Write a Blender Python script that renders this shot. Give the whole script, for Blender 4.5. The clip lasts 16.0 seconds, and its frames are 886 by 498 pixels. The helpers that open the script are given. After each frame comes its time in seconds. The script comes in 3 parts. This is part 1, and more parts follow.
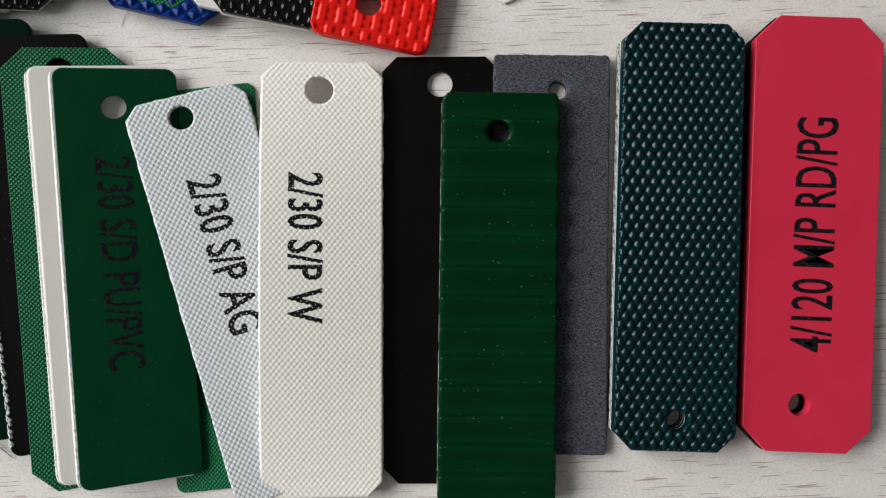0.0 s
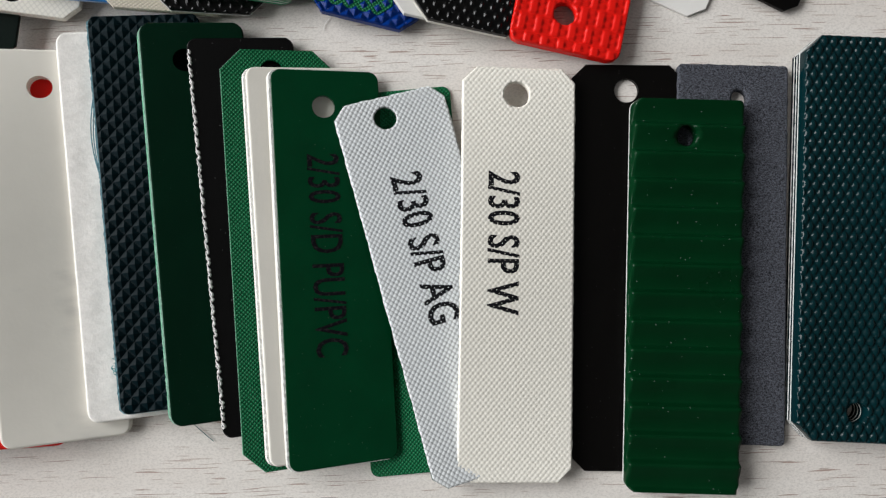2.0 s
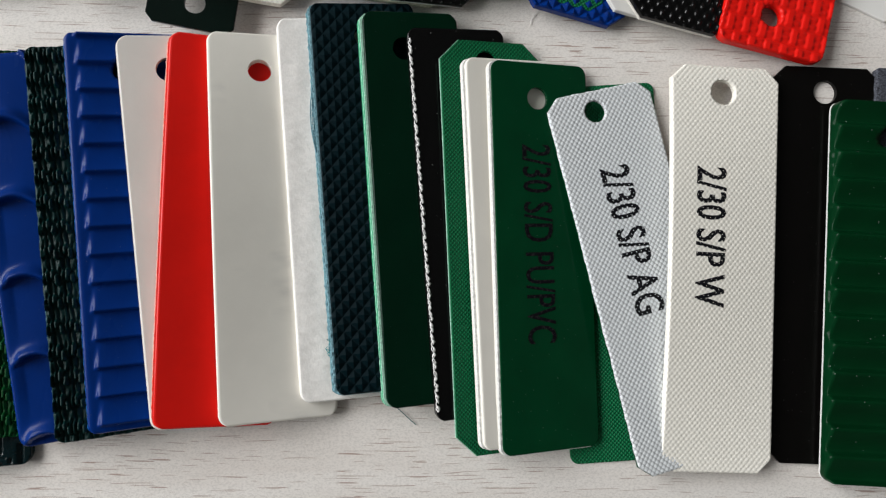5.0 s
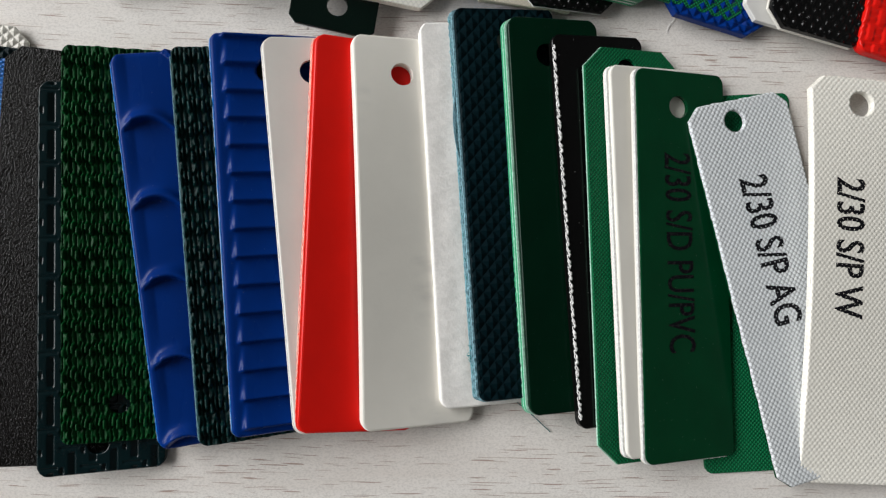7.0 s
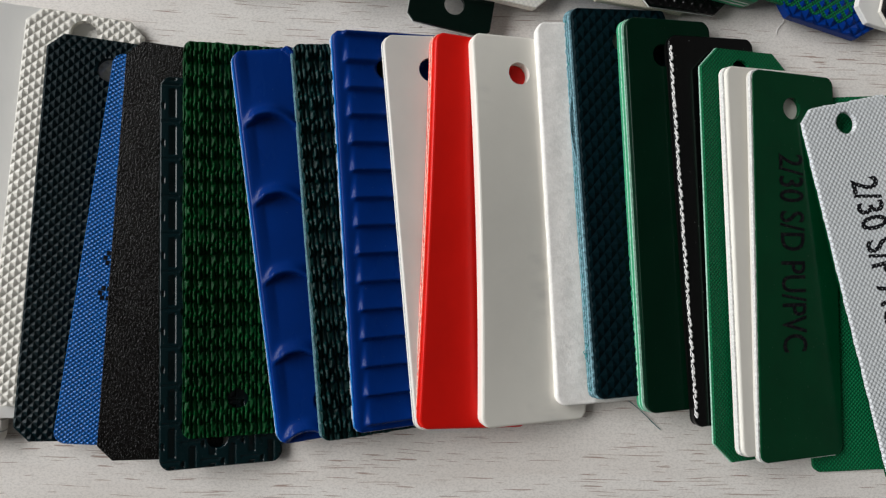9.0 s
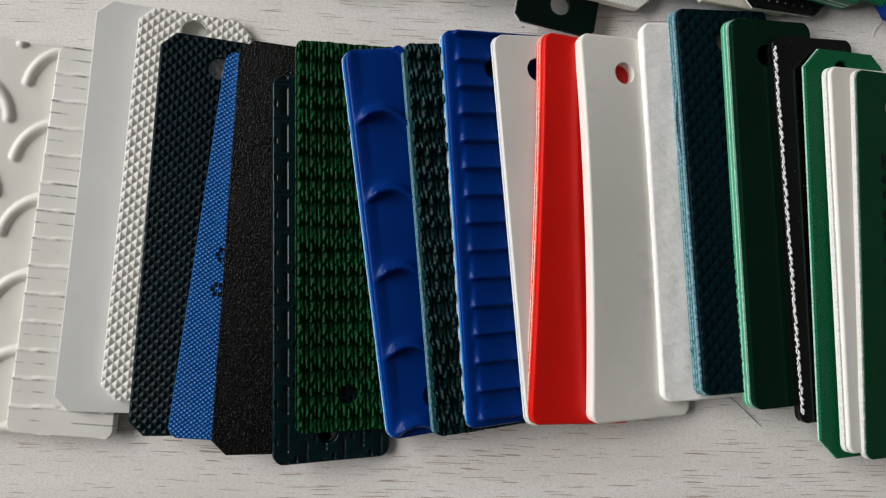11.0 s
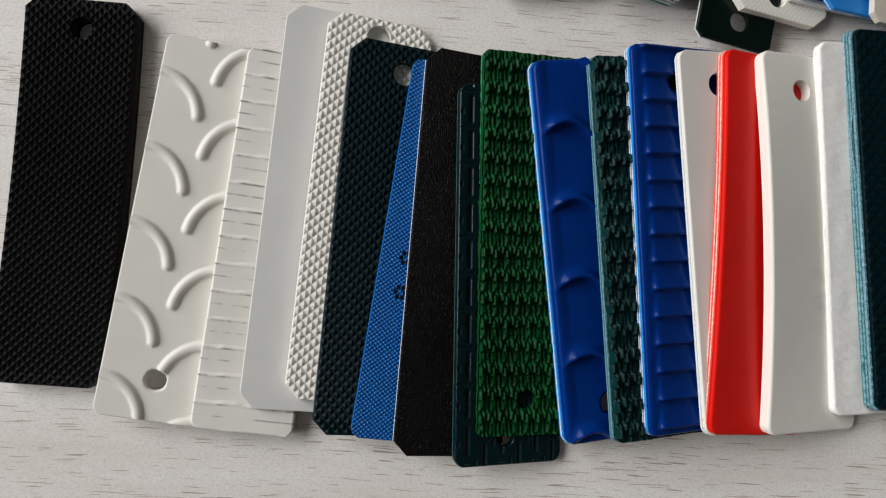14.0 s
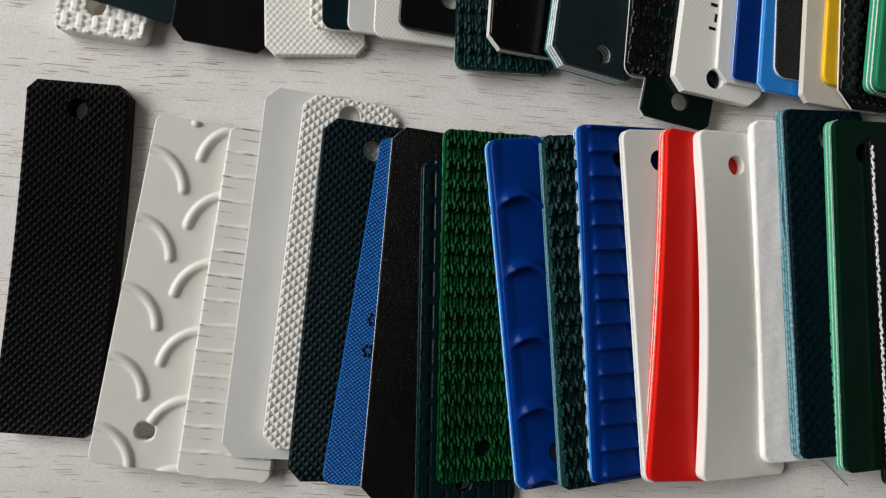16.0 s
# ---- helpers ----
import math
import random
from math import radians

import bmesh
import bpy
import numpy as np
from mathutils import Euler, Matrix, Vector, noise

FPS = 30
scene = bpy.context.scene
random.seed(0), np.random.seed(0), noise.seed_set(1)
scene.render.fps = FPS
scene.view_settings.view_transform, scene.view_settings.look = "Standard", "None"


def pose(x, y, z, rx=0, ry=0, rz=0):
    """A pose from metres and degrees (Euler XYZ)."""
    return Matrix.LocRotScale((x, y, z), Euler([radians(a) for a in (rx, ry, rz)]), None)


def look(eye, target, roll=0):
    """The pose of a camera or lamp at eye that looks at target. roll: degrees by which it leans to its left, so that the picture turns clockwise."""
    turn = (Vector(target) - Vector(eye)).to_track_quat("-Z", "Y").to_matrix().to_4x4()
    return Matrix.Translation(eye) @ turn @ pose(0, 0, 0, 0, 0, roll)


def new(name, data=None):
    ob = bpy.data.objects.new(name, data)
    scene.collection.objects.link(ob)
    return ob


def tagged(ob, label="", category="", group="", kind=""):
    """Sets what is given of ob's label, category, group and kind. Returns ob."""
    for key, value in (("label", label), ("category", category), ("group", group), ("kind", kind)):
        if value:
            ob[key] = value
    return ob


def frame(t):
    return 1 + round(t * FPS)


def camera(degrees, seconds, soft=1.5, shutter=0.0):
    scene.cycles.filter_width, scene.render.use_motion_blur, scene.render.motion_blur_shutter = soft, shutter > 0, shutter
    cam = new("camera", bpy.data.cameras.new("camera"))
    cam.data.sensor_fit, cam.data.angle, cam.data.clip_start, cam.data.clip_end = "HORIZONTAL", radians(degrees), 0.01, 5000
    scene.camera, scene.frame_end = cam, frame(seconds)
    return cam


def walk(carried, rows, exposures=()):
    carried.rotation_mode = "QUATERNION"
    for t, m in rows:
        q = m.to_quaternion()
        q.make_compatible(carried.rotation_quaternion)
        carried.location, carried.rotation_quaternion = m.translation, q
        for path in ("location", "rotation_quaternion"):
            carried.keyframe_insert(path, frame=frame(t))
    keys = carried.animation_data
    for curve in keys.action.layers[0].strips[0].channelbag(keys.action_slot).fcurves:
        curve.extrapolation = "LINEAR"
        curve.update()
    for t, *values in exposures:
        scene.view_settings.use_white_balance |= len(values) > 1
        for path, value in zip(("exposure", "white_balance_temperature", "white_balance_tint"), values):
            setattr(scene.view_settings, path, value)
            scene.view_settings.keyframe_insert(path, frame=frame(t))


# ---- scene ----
cam = camera(70.0, 16.0, 1.25)
ROWS = [
    (0.0, 0.06298, 0.07474, 0.21522, 0.403, 0.190, -2.194),
    (0.5, 0.05053, 0.07349, 0.21801, 0.371, 0.189, -2.144),
    (1.0, 0.04027, 0.07141, 0.22026, 0.924, 0.132, -1.908),
    (1.5, 0.01873, 0.06704, 0.22313, 1.588, 0.172, -1.727),
    (2.0, -0.00376, 0.06998, 0.22601, 1.765, -0.027, -1.321),
    (2.5, -0.01330, 0.06955, 0.22620, 1.771, -0.184, -0.957),
    (3.0, -0.02316, 0.06718, 0.22888, 2.008, -0.191, -0.762),
    (3.5, -0.04046, 0.06715, 0.22948, 2.088, -0.427, -0.449),
    (4.0, -0.05343, 0.06443, 0.22896, 2.294, -0.391, -0.216),
    (4.5, -0.06356, 0.06434, 0.23013, 2.244, -0.608, -0.001),
    (5.0, -0.07953, 0.06433, 0.22931, 2.376, -0.742, 0.257),
    (7.5, -0.13951, 0.06505, 0.22773, 2.592, -1.248, 1.258),
    (8.0, -0.14803, 0.06443, 0.22761, 2.544, -1.289, 1.362),
    (8.5, -0.15620, 0.06312, 0.22818, 2.531, -1.346, 1.526),
    (9.0, -0.17131, 0.06400, 0.22847, 2.374, -1.393, 1.610),
    (11.5, -0.21725, 0.05969, 0.23064, 2.541, -1.455, 1.911),
    (12.0, -0.22810, 0.05841, 0.23168, 2.496, -1.484, 2.221),
    (12.5, -0.24123, 0.05852, 0.23193, 2.584, -1.468, 2.552),
    (13.0, -0.25179, 0.05742, 0.23108, 2.628, -1.569, 2.996),
    (13.5, -0.26309, 0.05891, 0.23065, 2.571, -1.579, 3.240),
    (14.0, -0.27308, 0.06053, 0.23129, 2.542, -1.721, 3.420),
    (14.5, -0.27546, 0.06289, 0.23405, 2.491, -1.675, 3.426),
    (15.0, -0.27770, 0.07093, 0.24248, 2.273, -1.766, 3.468),
    (15.5, -0.27123, 0.07844, 0.24631, 2.234, -1.689, 3.484),
    (16.0, -0.26143, 0.08458, 0.25420, 2.469, -1.710, 3.498),
]
walk(cam, [(t, pose(x, y, z, rx, ry, rz)) for t, x, y, z, rx, ry, rz in ROWS],
     [(0.0, 0.13), (2.5, 0.07), (5.0, -0.03), (7.5, -0.15), (9.0, -0.28), (12.0, -0.32), (16.0, -0.38)])

# ---- light: an overcast day through a large window left of the table ----
world = bpy.data.worlds.new("sky")
scene.world = world
world.use_nodes = True
wn = world.node_tree
sky = wn.nodes.new("ShaderNodeTexSky")
sky.sky_type, sky.sun_disc = "NISHITA", False
sky.sun_elevation, sky.sun_rotation = radians(40), radians(-70)
wn.links.new(sky.outputs[0], wn.nodes["Background"].inputs[0])
wn.nodes["Background"].inputs[1].default_value = 0.08


def window_light(x, y, z, w, h, watts, aim, colour):
    data = bpy.data.lights.new("window_light", "AREA")
    data.shape, data.size, data.size_y, data.energy, data.color = "RECTANGLE", w, h, watts, colour
    ob = new("window_light", data)
    ob.matrix_world = look((x, y, z), aim)
    return ob


window_light(-3.15, 1.0, 1.95, 3.4, 2.2, 224.0, (-0.1, 0.1, 0.0), (0.98, 0.985, 0.985))


# ---- materials ----
class Nodes:
    """A short hand for building node materials."""

    def __init__(self, name):
        self.mat = bpy.data.materials.new(name)
        self.mat.use_nodes = True
        self.tree = self.mat.node_tree
        self.bsdf = self.tree.nodes["Principled BSDF"]

    def put(self, kind, values=(), **props):
        n = self.tree.nodes.new(kind)
        for key, v in props.items():
            setattr(n, key, v)
        for key, v in dict(values).items():
            if isinstance(v, bpy.types.NodeSocket):
                self.tree.links.new(v, n.inputs[key])
            else:
                n.inputs[key].default_value = v
        return n

    def math(self, op, a, b=0.0, c=0.0):
        return self.put("ShaderNodeMath", {0: a, 1: b, 2: c}, operation=op).outputs[0]

    def coords(self, scale=(1, 1, 1), turn=0.0):
        tc = self.put("ShaderNodeTexCoord")
        mp = self.put("ShaderNodeMapping", {"Vector": tc.outputs["Object"], "Scale": scale, "Rotation": (0, 0, radians(turn))})
        return mp.outputs[0]

    def noise(self, scale, detail=3.0, vec=None, rough=0.55):
        n = self.put("ShaderNodeTexNoise", {"Scale": scale, "Detail": detail, "Roughness": rough, "Vector": vec or self.coords()})
        return n.outputs["Fac"]

    def ramp(self, fac, lo, hi, a=0.0, b=1.0):
        return self.put("ShaderNodeMapRange", {0: fac, 1: lo, 2: hi, 3: a, 4: b}).outputs[0]

    def mix(self, fac, a, b):
        m = self.put("ShaderNodeMix", data_type="RGBA")
        for sock, v in ((m.inputs[0], fac), (m.inputs[6], a), (m.inputs[7], b)):
            if isinstance(v, bpy.types.NodeSocket):
                self.tree.links.new(v, sock)
            else:
                sock.default_value = v if isinstance(v, float) else (*v, 1)
        return m.outputs[2]

    def bump(self, height, strength, dist, under=None):
        vals = {"Height": height, "Strength": strength, "Distance": dist}
        if under:
            vals["Normal"] = under
        return self.put("ShaderNodeBump", vals).outputs[0]

    def done(self, colour=None, rough=None, normal=None):
        for key, v in (("Base Color", colour), ("Roughness", rough), ("Normal", normal)):
            if v is None:
                continue
            if isinstance(v, bpy.types.NodeSocket):
                self.tree.links.new(v, self.bsdf.inputs[key])
            else:
                self.bsdf.inputs[key].default_value = (*v, 1) if key == "Base Color" else v
        return self.mat


def shade(c, k):
    return tuple(min(1.0, v * k) for v in c)


def plastic(name, c, rough=0.35, dust=0.0, grain=0.12, spec=0.35, soil=0.0):
    """Calendered PVC or PU sheet: cloudy tint, handling marks in the gloss, a faint orange peel, and some dust."""
    n = Nodes(name)
    cloud = n.noise(55, 4)
    fine = n.noise(900, 2)
    col = n.mix(n.ramp(cloud, 0.3, 0.7), shade(c, 1 - grain), shade(c, 1 + grain))
    if dust:
        v = n.put("ShaderNodeTexVoronoi", {"Scale": 650.0, "Vector": n.coords()})
        r = n.put("ShaderNodeSeparateColor", {0: v.outputs["Color"]}).outputs[0]
        speck = n.math("MULTIPLY", n.math("LESS_THAN", v.outputs["Distance"], 0.11), n.math("GREATER_THAN", r, 0.8))
        col = n.mix(n.math("MULTIPLY", speck, dust), col, (0.6, 0.62, 0.6))
    if soil:
        rub = n.math("MULTIPLY", n.ramp(n.noise(28, 3), 0.55, 0.72), n.ramp(n.noise(1.0, 5, n.coords((60, 190, 1), 8)), 0.4, 0.65))
        col = n.mix(n.math("MULTIPLY", rub, soil), col, (0.34, 0.33, 0.33))
    marks = n.noise(30, 5, n.coords((1, 0.35, 1), 20))
    n.bsdf.inputs["Specular IOR Level"].default_value = spec
    return n.done(col, n.ramp(marks, 0.3, 0.75, rough * 0.82, min(1, rough * 1.3)), n.bump(n.math("ADD", fine, n.math("MULTIPLY", cloud, 2.0)), 0.25, 0.0001))


def woven(name, c, px, py, depth, rough=0.5, dark=0.6, spec=0.4):
    """A woven or embossed face: staggered small knobs px by py millimetres apart."""
    n = Nodes(name)
    wob = n.put("ShaderNodeTexNoise", {"Scale": 260.0, "Vector": n.coords()}).outputs["Color"]
    base = n.put("ShaderNodeVectorMath", {0: n.coords(), 1: n.put("ShaderNodeVectorMath", {0: n.put("ShaderNodeVectorMath", {0: wob, 1: (0.5, 0.5, 0.5)}, operation="SUBTRACT").outputs[0], 3: 0.0003}, operation="SCALE").outputs[0]}, operation="ADD").outputs[0]
    xyz = n.put("ShaderNodeSeparateXYZ", {0: base})
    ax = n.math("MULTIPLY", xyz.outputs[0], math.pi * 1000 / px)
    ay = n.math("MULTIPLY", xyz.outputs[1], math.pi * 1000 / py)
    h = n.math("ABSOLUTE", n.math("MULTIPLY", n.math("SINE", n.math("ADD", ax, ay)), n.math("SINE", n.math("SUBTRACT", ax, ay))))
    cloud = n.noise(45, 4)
    # shade between the knobs is put into the colour: low spots take c times dark
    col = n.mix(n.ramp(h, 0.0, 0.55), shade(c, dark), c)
    col = n.mix(n.ramp(cloud, 0.35, 0.75, 0.0, 0.35), col, shade(c, 0.85))
    n.bsdf.inputs["Specular IOR Level"].default_value = spec
    return n.done(col, n.ramp(cloud, 0.3, 0.7, rough * 0.85, rough * 1.15), n.bump(h, 1.0, depth * 0.001))


def felt(name, c, spread=0.5, scale=1500.0, fleck=None, blot=0.35, relief=0.00025):
    """Needle felt: short fibres, flecked."""
    n = Nodes(name)
    f1 = n.noise(scale, 3, n.coords((1, 0.6, 1), 35))
    f2 = n.noise(scale * 0.55, 3, n.coords((0.5, 1, 1), -25))
    clump = n.noise(160, 4)
    col = n.mix(n.ramp(n.math("MULTIPLY_ADD", f1, 0.6, n.math("MULTIPLY", f2, 0.4)), 0.4, 0.6), shade(c, 1 - spread), fleck or shade(c, 1 + spread))
    col = n.mix(n.ramp(clump, 0.3, 0.75, 0.0, blot), col, shade(c, 0.8))
    n.bsdf.inputs["Specular IOR Level"].default_value = 0.15
    return n.done(col, 0.95, n.bump(n.math("ADD", f1, f2), 0.5, relief))


def leather(name, c):
    n = Nodes(name)
    v = n.put("ShaderNodeTexVoronoi", {"Scale": 2300.0, "Vector": n.coords((1, 0.55, 1), 12)}, feature="SMOOTH_F1")
    w = n.noise(2300, 2, n.coords((1, 0.5, 1)))
    cloud = n.noise(60, 4)
    n.bsdf.inputs["Specular IOR Level"].default_value = 0.12
    col = n.mix(n.ramp(cloud, 0.3, 0.7), shade(c, 0.8), shade(c, 1.3))
    return n.done(col, n.ramp(w, 0.3, 0.7, 0.18, 0.28), n.bump(n.math("MULTIPLY_ADD", v.outputs["Distance"], 0.5, w), 1.0, 0.00045))


def table_wood():
    """Pale limed wood foil: streaks along x and short dark pores."""
    n = Nodes("limed_wood")
    streak = n.noise(1.0, 5, n.coords((9, 120, 1)))
    broad = n.noise(1.0, 4, n.coords((5, 22, 1)))
    tooth = n.noise(1.0, 3, n.coords((1100, 1700, 1)), 0.75)
    bend = n.put("ShaderNodeTexNoise", {"Scale": 9.0, "Detail": 2.0, "Vector": n.coords()}).outputs["Color"]
    bent = n.put("ShaderNodeVectorMath", {0: n.coords(), 1: n.put("ShaderNodeVectorMath", {0: bend, 3: 0.007}, operation="SCALE").outputs[0]}, operation="ADD").outputs[0]
    pore_at = n.put("ShaderNodeMapping", {"Vector": bent, "Scale": (75, 2100, 1)}).outputs[0]
    pore = n.put("ShaderNodeTexNoise", {"Scale": 1.0, "Detail": 1.0, "Roughness": 0.3, "Vector": pore_at}).outputs["Fac"]
    zone = n.noise(1.0, 2, n.coords((14, 60, 1)))
    edge = n.ramp(zone, 0.3, 0.7, 0.725, 0.63)
    dash = n.put("ShaderNodeMapRange", {0: pore, 1: edge, 2: n.math("ADD", edge, 0.022), 3: 0.0, 4: 1.0}).outputs[0]
    col = n.mix(n.ramp(streak, 0.3, 0.7), (0.66, 0.607, 0.557), (0.745, 0.709, 0.667))
    col = n.mix(n.ramp(broad, 0.35, 0.75, 0.0, 0.55), col, (0.785, 0.759, 0.723))
    col = n.mix(n.ramp(tooth, 0.45, 0.62, 0.0, 0.42), col, (0.45, 0.42, 0.39))
    col = n.mix(n.math("MULTIPLY", dash, 0.72), col, (0.27, 0.165, 0.125))
    spots = n.put("ShaderNodeTexVoronoi", {"Scale": 34.0, "Vector": n.coords()})
    col = n.mix(n.math("MULTIPLY", n.math("LESS_THAN", spots.outputs["Distance"], 0.022), 0.55), col, (0.12, 0.09, 0.07))
    h = n.math("SUBTRACT", n.math("MULTIPLY_ADD", streak, 0.3, n.math("MULTIPLY", tooth, 0.3)), dash)
    n.bsdf.inputs["Specular IOR Level"].default_value = 0.3
    return n.done(col, 0.55, n.bump(h, 0.35, 0.0003))


def plain_wall(name, c, rough=0.9):
    n = Nodes(name)
    a, b2 = n.noise(2.5, 5), n.noise(90, 3)
    return n.done(n.mix(n.ramp(a, 0.3, 0.7), shade(c, 0.93), c), rough, n.bump(b2, 0.3, 0.002))


WOOD = table_wood()
WALL = plain_wall("wall_paint", (0.26, 0.26, 0.26))
FLOOR = plain_wall("floor_screed", (0.3, 0.27, 0.24), 0.6)
def stamp_ink():
    """Thin ink that has broken up on the face below it."""
    n = Nodes("stamp_ink")
    gap = n.ramp(n.noise(1100, 2), 0.52, 0.66)
    n.bsdf.inputs["Specular IOR Level"].default_value = 0.1
    return n.done(n.mix(n.math("MULTIPLY", gap, 0.4), (0.004, 0.004, 0.006), (0.045, 0.045, 0.045)), 0.6)


INK = stamp_ink()
FABRIC_WHITE = felt("white_carcass_fabric", (0.74, 0.74, 0.71), 0.14, 2200.0)
FABRIC_PINK = felt("pinkish_carcass_fabric", (0.85, 0.5, 0.42), 0.3, 2200.0)
FABRIC_DARK = felt("charcoal_carcass_fabric", (0.05, 0.048, 0.045), 0.5, 2200.0)
FABRIC_BLACK = felt("dark_carcass_fabric", (0.03, 0.03, 0.03), 0.5, 2200.0)
BLACK_SHINE = plastic("black_gloss_pvc", (0.0025, 0.0025, 0.0026), 0.2, dust=0.3, spec=0.3)
BLACK_MATT = plastic("black_rubber", (0.0021, 0.0022, 0.0019), 0.45, grain=0.2, spec=0.10)
BLACK_FILM = plastic("black_pu_film", (0.0025, 0.0022, 0.0020), 0.3, dust=0.06, spec=0.14)
WHITE = plastic("white_pvc", (0.735, 0.705, 0.64), 0.4, grain=0.03)
WHITE_WARM = plastic("warm_white_pu", (0.82, 0.79, 0.715), 0.42, grain=0.03)
def scuffed_white():
    """White PVC with dark rub marks along its cross steps."""
    n = Nodes("scuffed_white_pvc")
    xyz = n.put("ShaderNodeSeparateXYZ", {0: n.coords()})
    a = n.math("FRACT", n.math("DIVIDE", xyz.outputs[1], 0.0096))
    line = n.math("MAXIMUM", n.ramp(n.math("ABSOLUTE", n.math("SUBTRACT", a, 0.93)), 0.0, 0.05, 1.0, 0.0), n.ramp(n.math("ABSOLUTE", n.math("SUBTRACT", a, 0.5)), 0.0, 0.04, 0.9, 0.0))
    worn = n.ramp(n.noise(1.0, 3, n.coords((140, 40, 1))), 0.45, 0.6)
    col = n.mix(n.ramp(n.noise(60, 3), 0.3, 0.7), (0.73, 0.70, 0.635), (0.79, 0.76, 0.70))
    return n.done(n.mix(n.math("MULTIPLY", n.math("MULTIPLY", line, worn), 0.85), col, (0.09, 0.085, 0.085)), 0.4)


SCUFFED = scuffed_white()
WHITE_SOILED = plastic("handled_white_pu", (0.82, 0.79, 0.715), 0.42, grain=0.03, soil=0.4)
WHITE_PINK = plastic("pinkish_white_silicone", (0.77, 0.735, 0.68), 0.5, grain=0.04)
GREY_WHITE = plastic("grey_white_pvc", (0.73, 0.72, 0.69), 0.35, grain=0.03)
GREEN = plastic("green_pvc", (0.0005, 0.045, 0.015), 0.22, dust=0.08, spec=0.16)
GREEN_RIB = plastic("ribbed_green_pvc", (0.0006, 0.025, 0.007), 0.3, dust=0.35, spec=0.1)
GREEN_DARK = plastic("dark_green_pvc", (0.0006, 0.0145, 0.0064), 0.18, dust=0.03, spec=0.12)
GREEN_BLACK = plastic("blackish_green_pvc", (0.0010, 0.0062, 0.0042), 0.22, dust=0.03, spec=0.2)
# green for cut edges, lightened so that their lit look is in the colour
GREEN_LIT_EDGE = plastic("green_pvc_lit_edge", (0.03, 0.30, 0.145), 0.5)
GREEN_GRASS = plastic("grass_green_pvc", (0.0012, 0.049, 0.011), 0.42, grain=0.3, spec=0.09)
TEAL = plastic("petrol_green_pvc", (0.0008, 0.015, 0.018), 0.15, dust=0.05, spec=0.22)
TEAL_BARS = plastic("dark_petrol_pvc", (0.0006, 0.010, 0.012), 0.2, dust=0.05, spec=0.26)
FABRIC_GREEN = felt("pale_green_carcass_fabric", (0.40, 0.66, 0.52), 0.3, 2200.0)
TEAL_TUFT = plastic("petrol_rough_top", (0.0012, 0.023, 0.022), 0.42, grain=0.3, spec=0.14)
TEAL_FRAY = felt("frayed_blue_ply", (0.17, 0.31, 0.36), 0.4, 2200.0)
# lit copy of the red: window light on the cut side put into the colour
RED_LIT_EDGE = plastic("red_pvc_lit_edge", (0.80, 0.03, 0.012), 0.5)
TEAL_DULL = plastic("dull_petrol_pvc", (0.0006, 0.0078, 0.0108), 0.45, spec=0.06)
TEAL_EDGE = plastic("petrol_edge", (0.015, 0.14, 0.14), 0.5)
NAVY = plastic("blue_black_pvc", (0.0012, 0.0105, 0.0135), 0.42, spec=0.13)
BLUE = plastic("royal_blue_pu", (0.0003, 0.0235, 0.165), 0.26, dust=0.08, spec=0.11)
# light blue sheet; in royal blue samples' edges it also paints their window-lit side
BLUE_LIGHT = plastic("light_blue_pu_and_lit_edge", (0.02, 0.24, 0.70), 0.3)
RED = plastic("signal_red_pvc", (0.70, 0.009, 0.005), 0.32, grain=0.06, spec=0.22)
CORAL = plastic("coral_red_rubber", (0.54, 0.018, 0.050), 0.5, grain=0.05)
YELLOW = plastic("yellow_pu", (0.80, 0.46, 0.01), 0.35)
GREEN_PLAIN = plastic("mid_green_pu", (0.01, 0.18, 0.08), 0.3)
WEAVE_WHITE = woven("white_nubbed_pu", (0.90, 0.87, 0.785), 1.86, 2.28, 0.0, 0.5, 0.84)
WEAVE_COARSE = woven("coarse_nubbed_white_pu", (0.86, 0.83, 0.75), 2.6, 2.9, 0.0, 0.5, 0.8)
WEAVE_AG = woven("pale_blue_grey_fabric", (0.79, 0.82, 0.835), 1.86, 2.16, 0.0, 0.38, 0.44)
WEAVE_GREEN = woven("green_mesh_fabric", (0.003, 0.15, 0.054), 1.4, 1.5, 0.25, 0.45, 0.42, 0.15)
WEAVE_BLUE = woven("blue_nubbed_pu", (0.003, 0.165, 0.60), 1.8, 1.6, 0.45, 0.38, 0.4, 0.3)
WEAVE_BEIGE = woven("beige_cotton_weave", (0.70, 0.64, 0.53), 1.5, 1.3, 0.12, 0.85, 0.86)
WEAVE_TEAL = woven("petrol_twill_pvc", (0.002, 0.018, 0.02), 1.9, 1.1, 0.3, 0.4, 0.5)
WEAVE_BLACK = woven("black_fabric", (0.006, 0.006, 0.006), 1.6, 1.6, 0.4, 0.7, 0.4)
FELT_GREY = felt("grey_felt", (0.035, 0.038, 0.046), 0.75, 3600.0, (0.125, 0.132, 0.158), blot=0.2, relief=0.0005)
FELT_WHITE = felt("white_felt", (0.84, 0.815, 0.775), 0.05, 1800.0, blot=0.05, relief=0.00018)
LEATHER = leather("black_grained_pvc", (0.0045, 0.0038, 0.0034))


# ---- the room round the table ----
def part(name, bm, material, parent, label=""):
    me = bpy.data.meshes.new(name)
    bm.to_mesh(me)
    bm.free()
    me.materials.append(material)
    ob = new(name, me)
    ob.parent = parent
    if label:
        tagged(ob, label)
    return ob


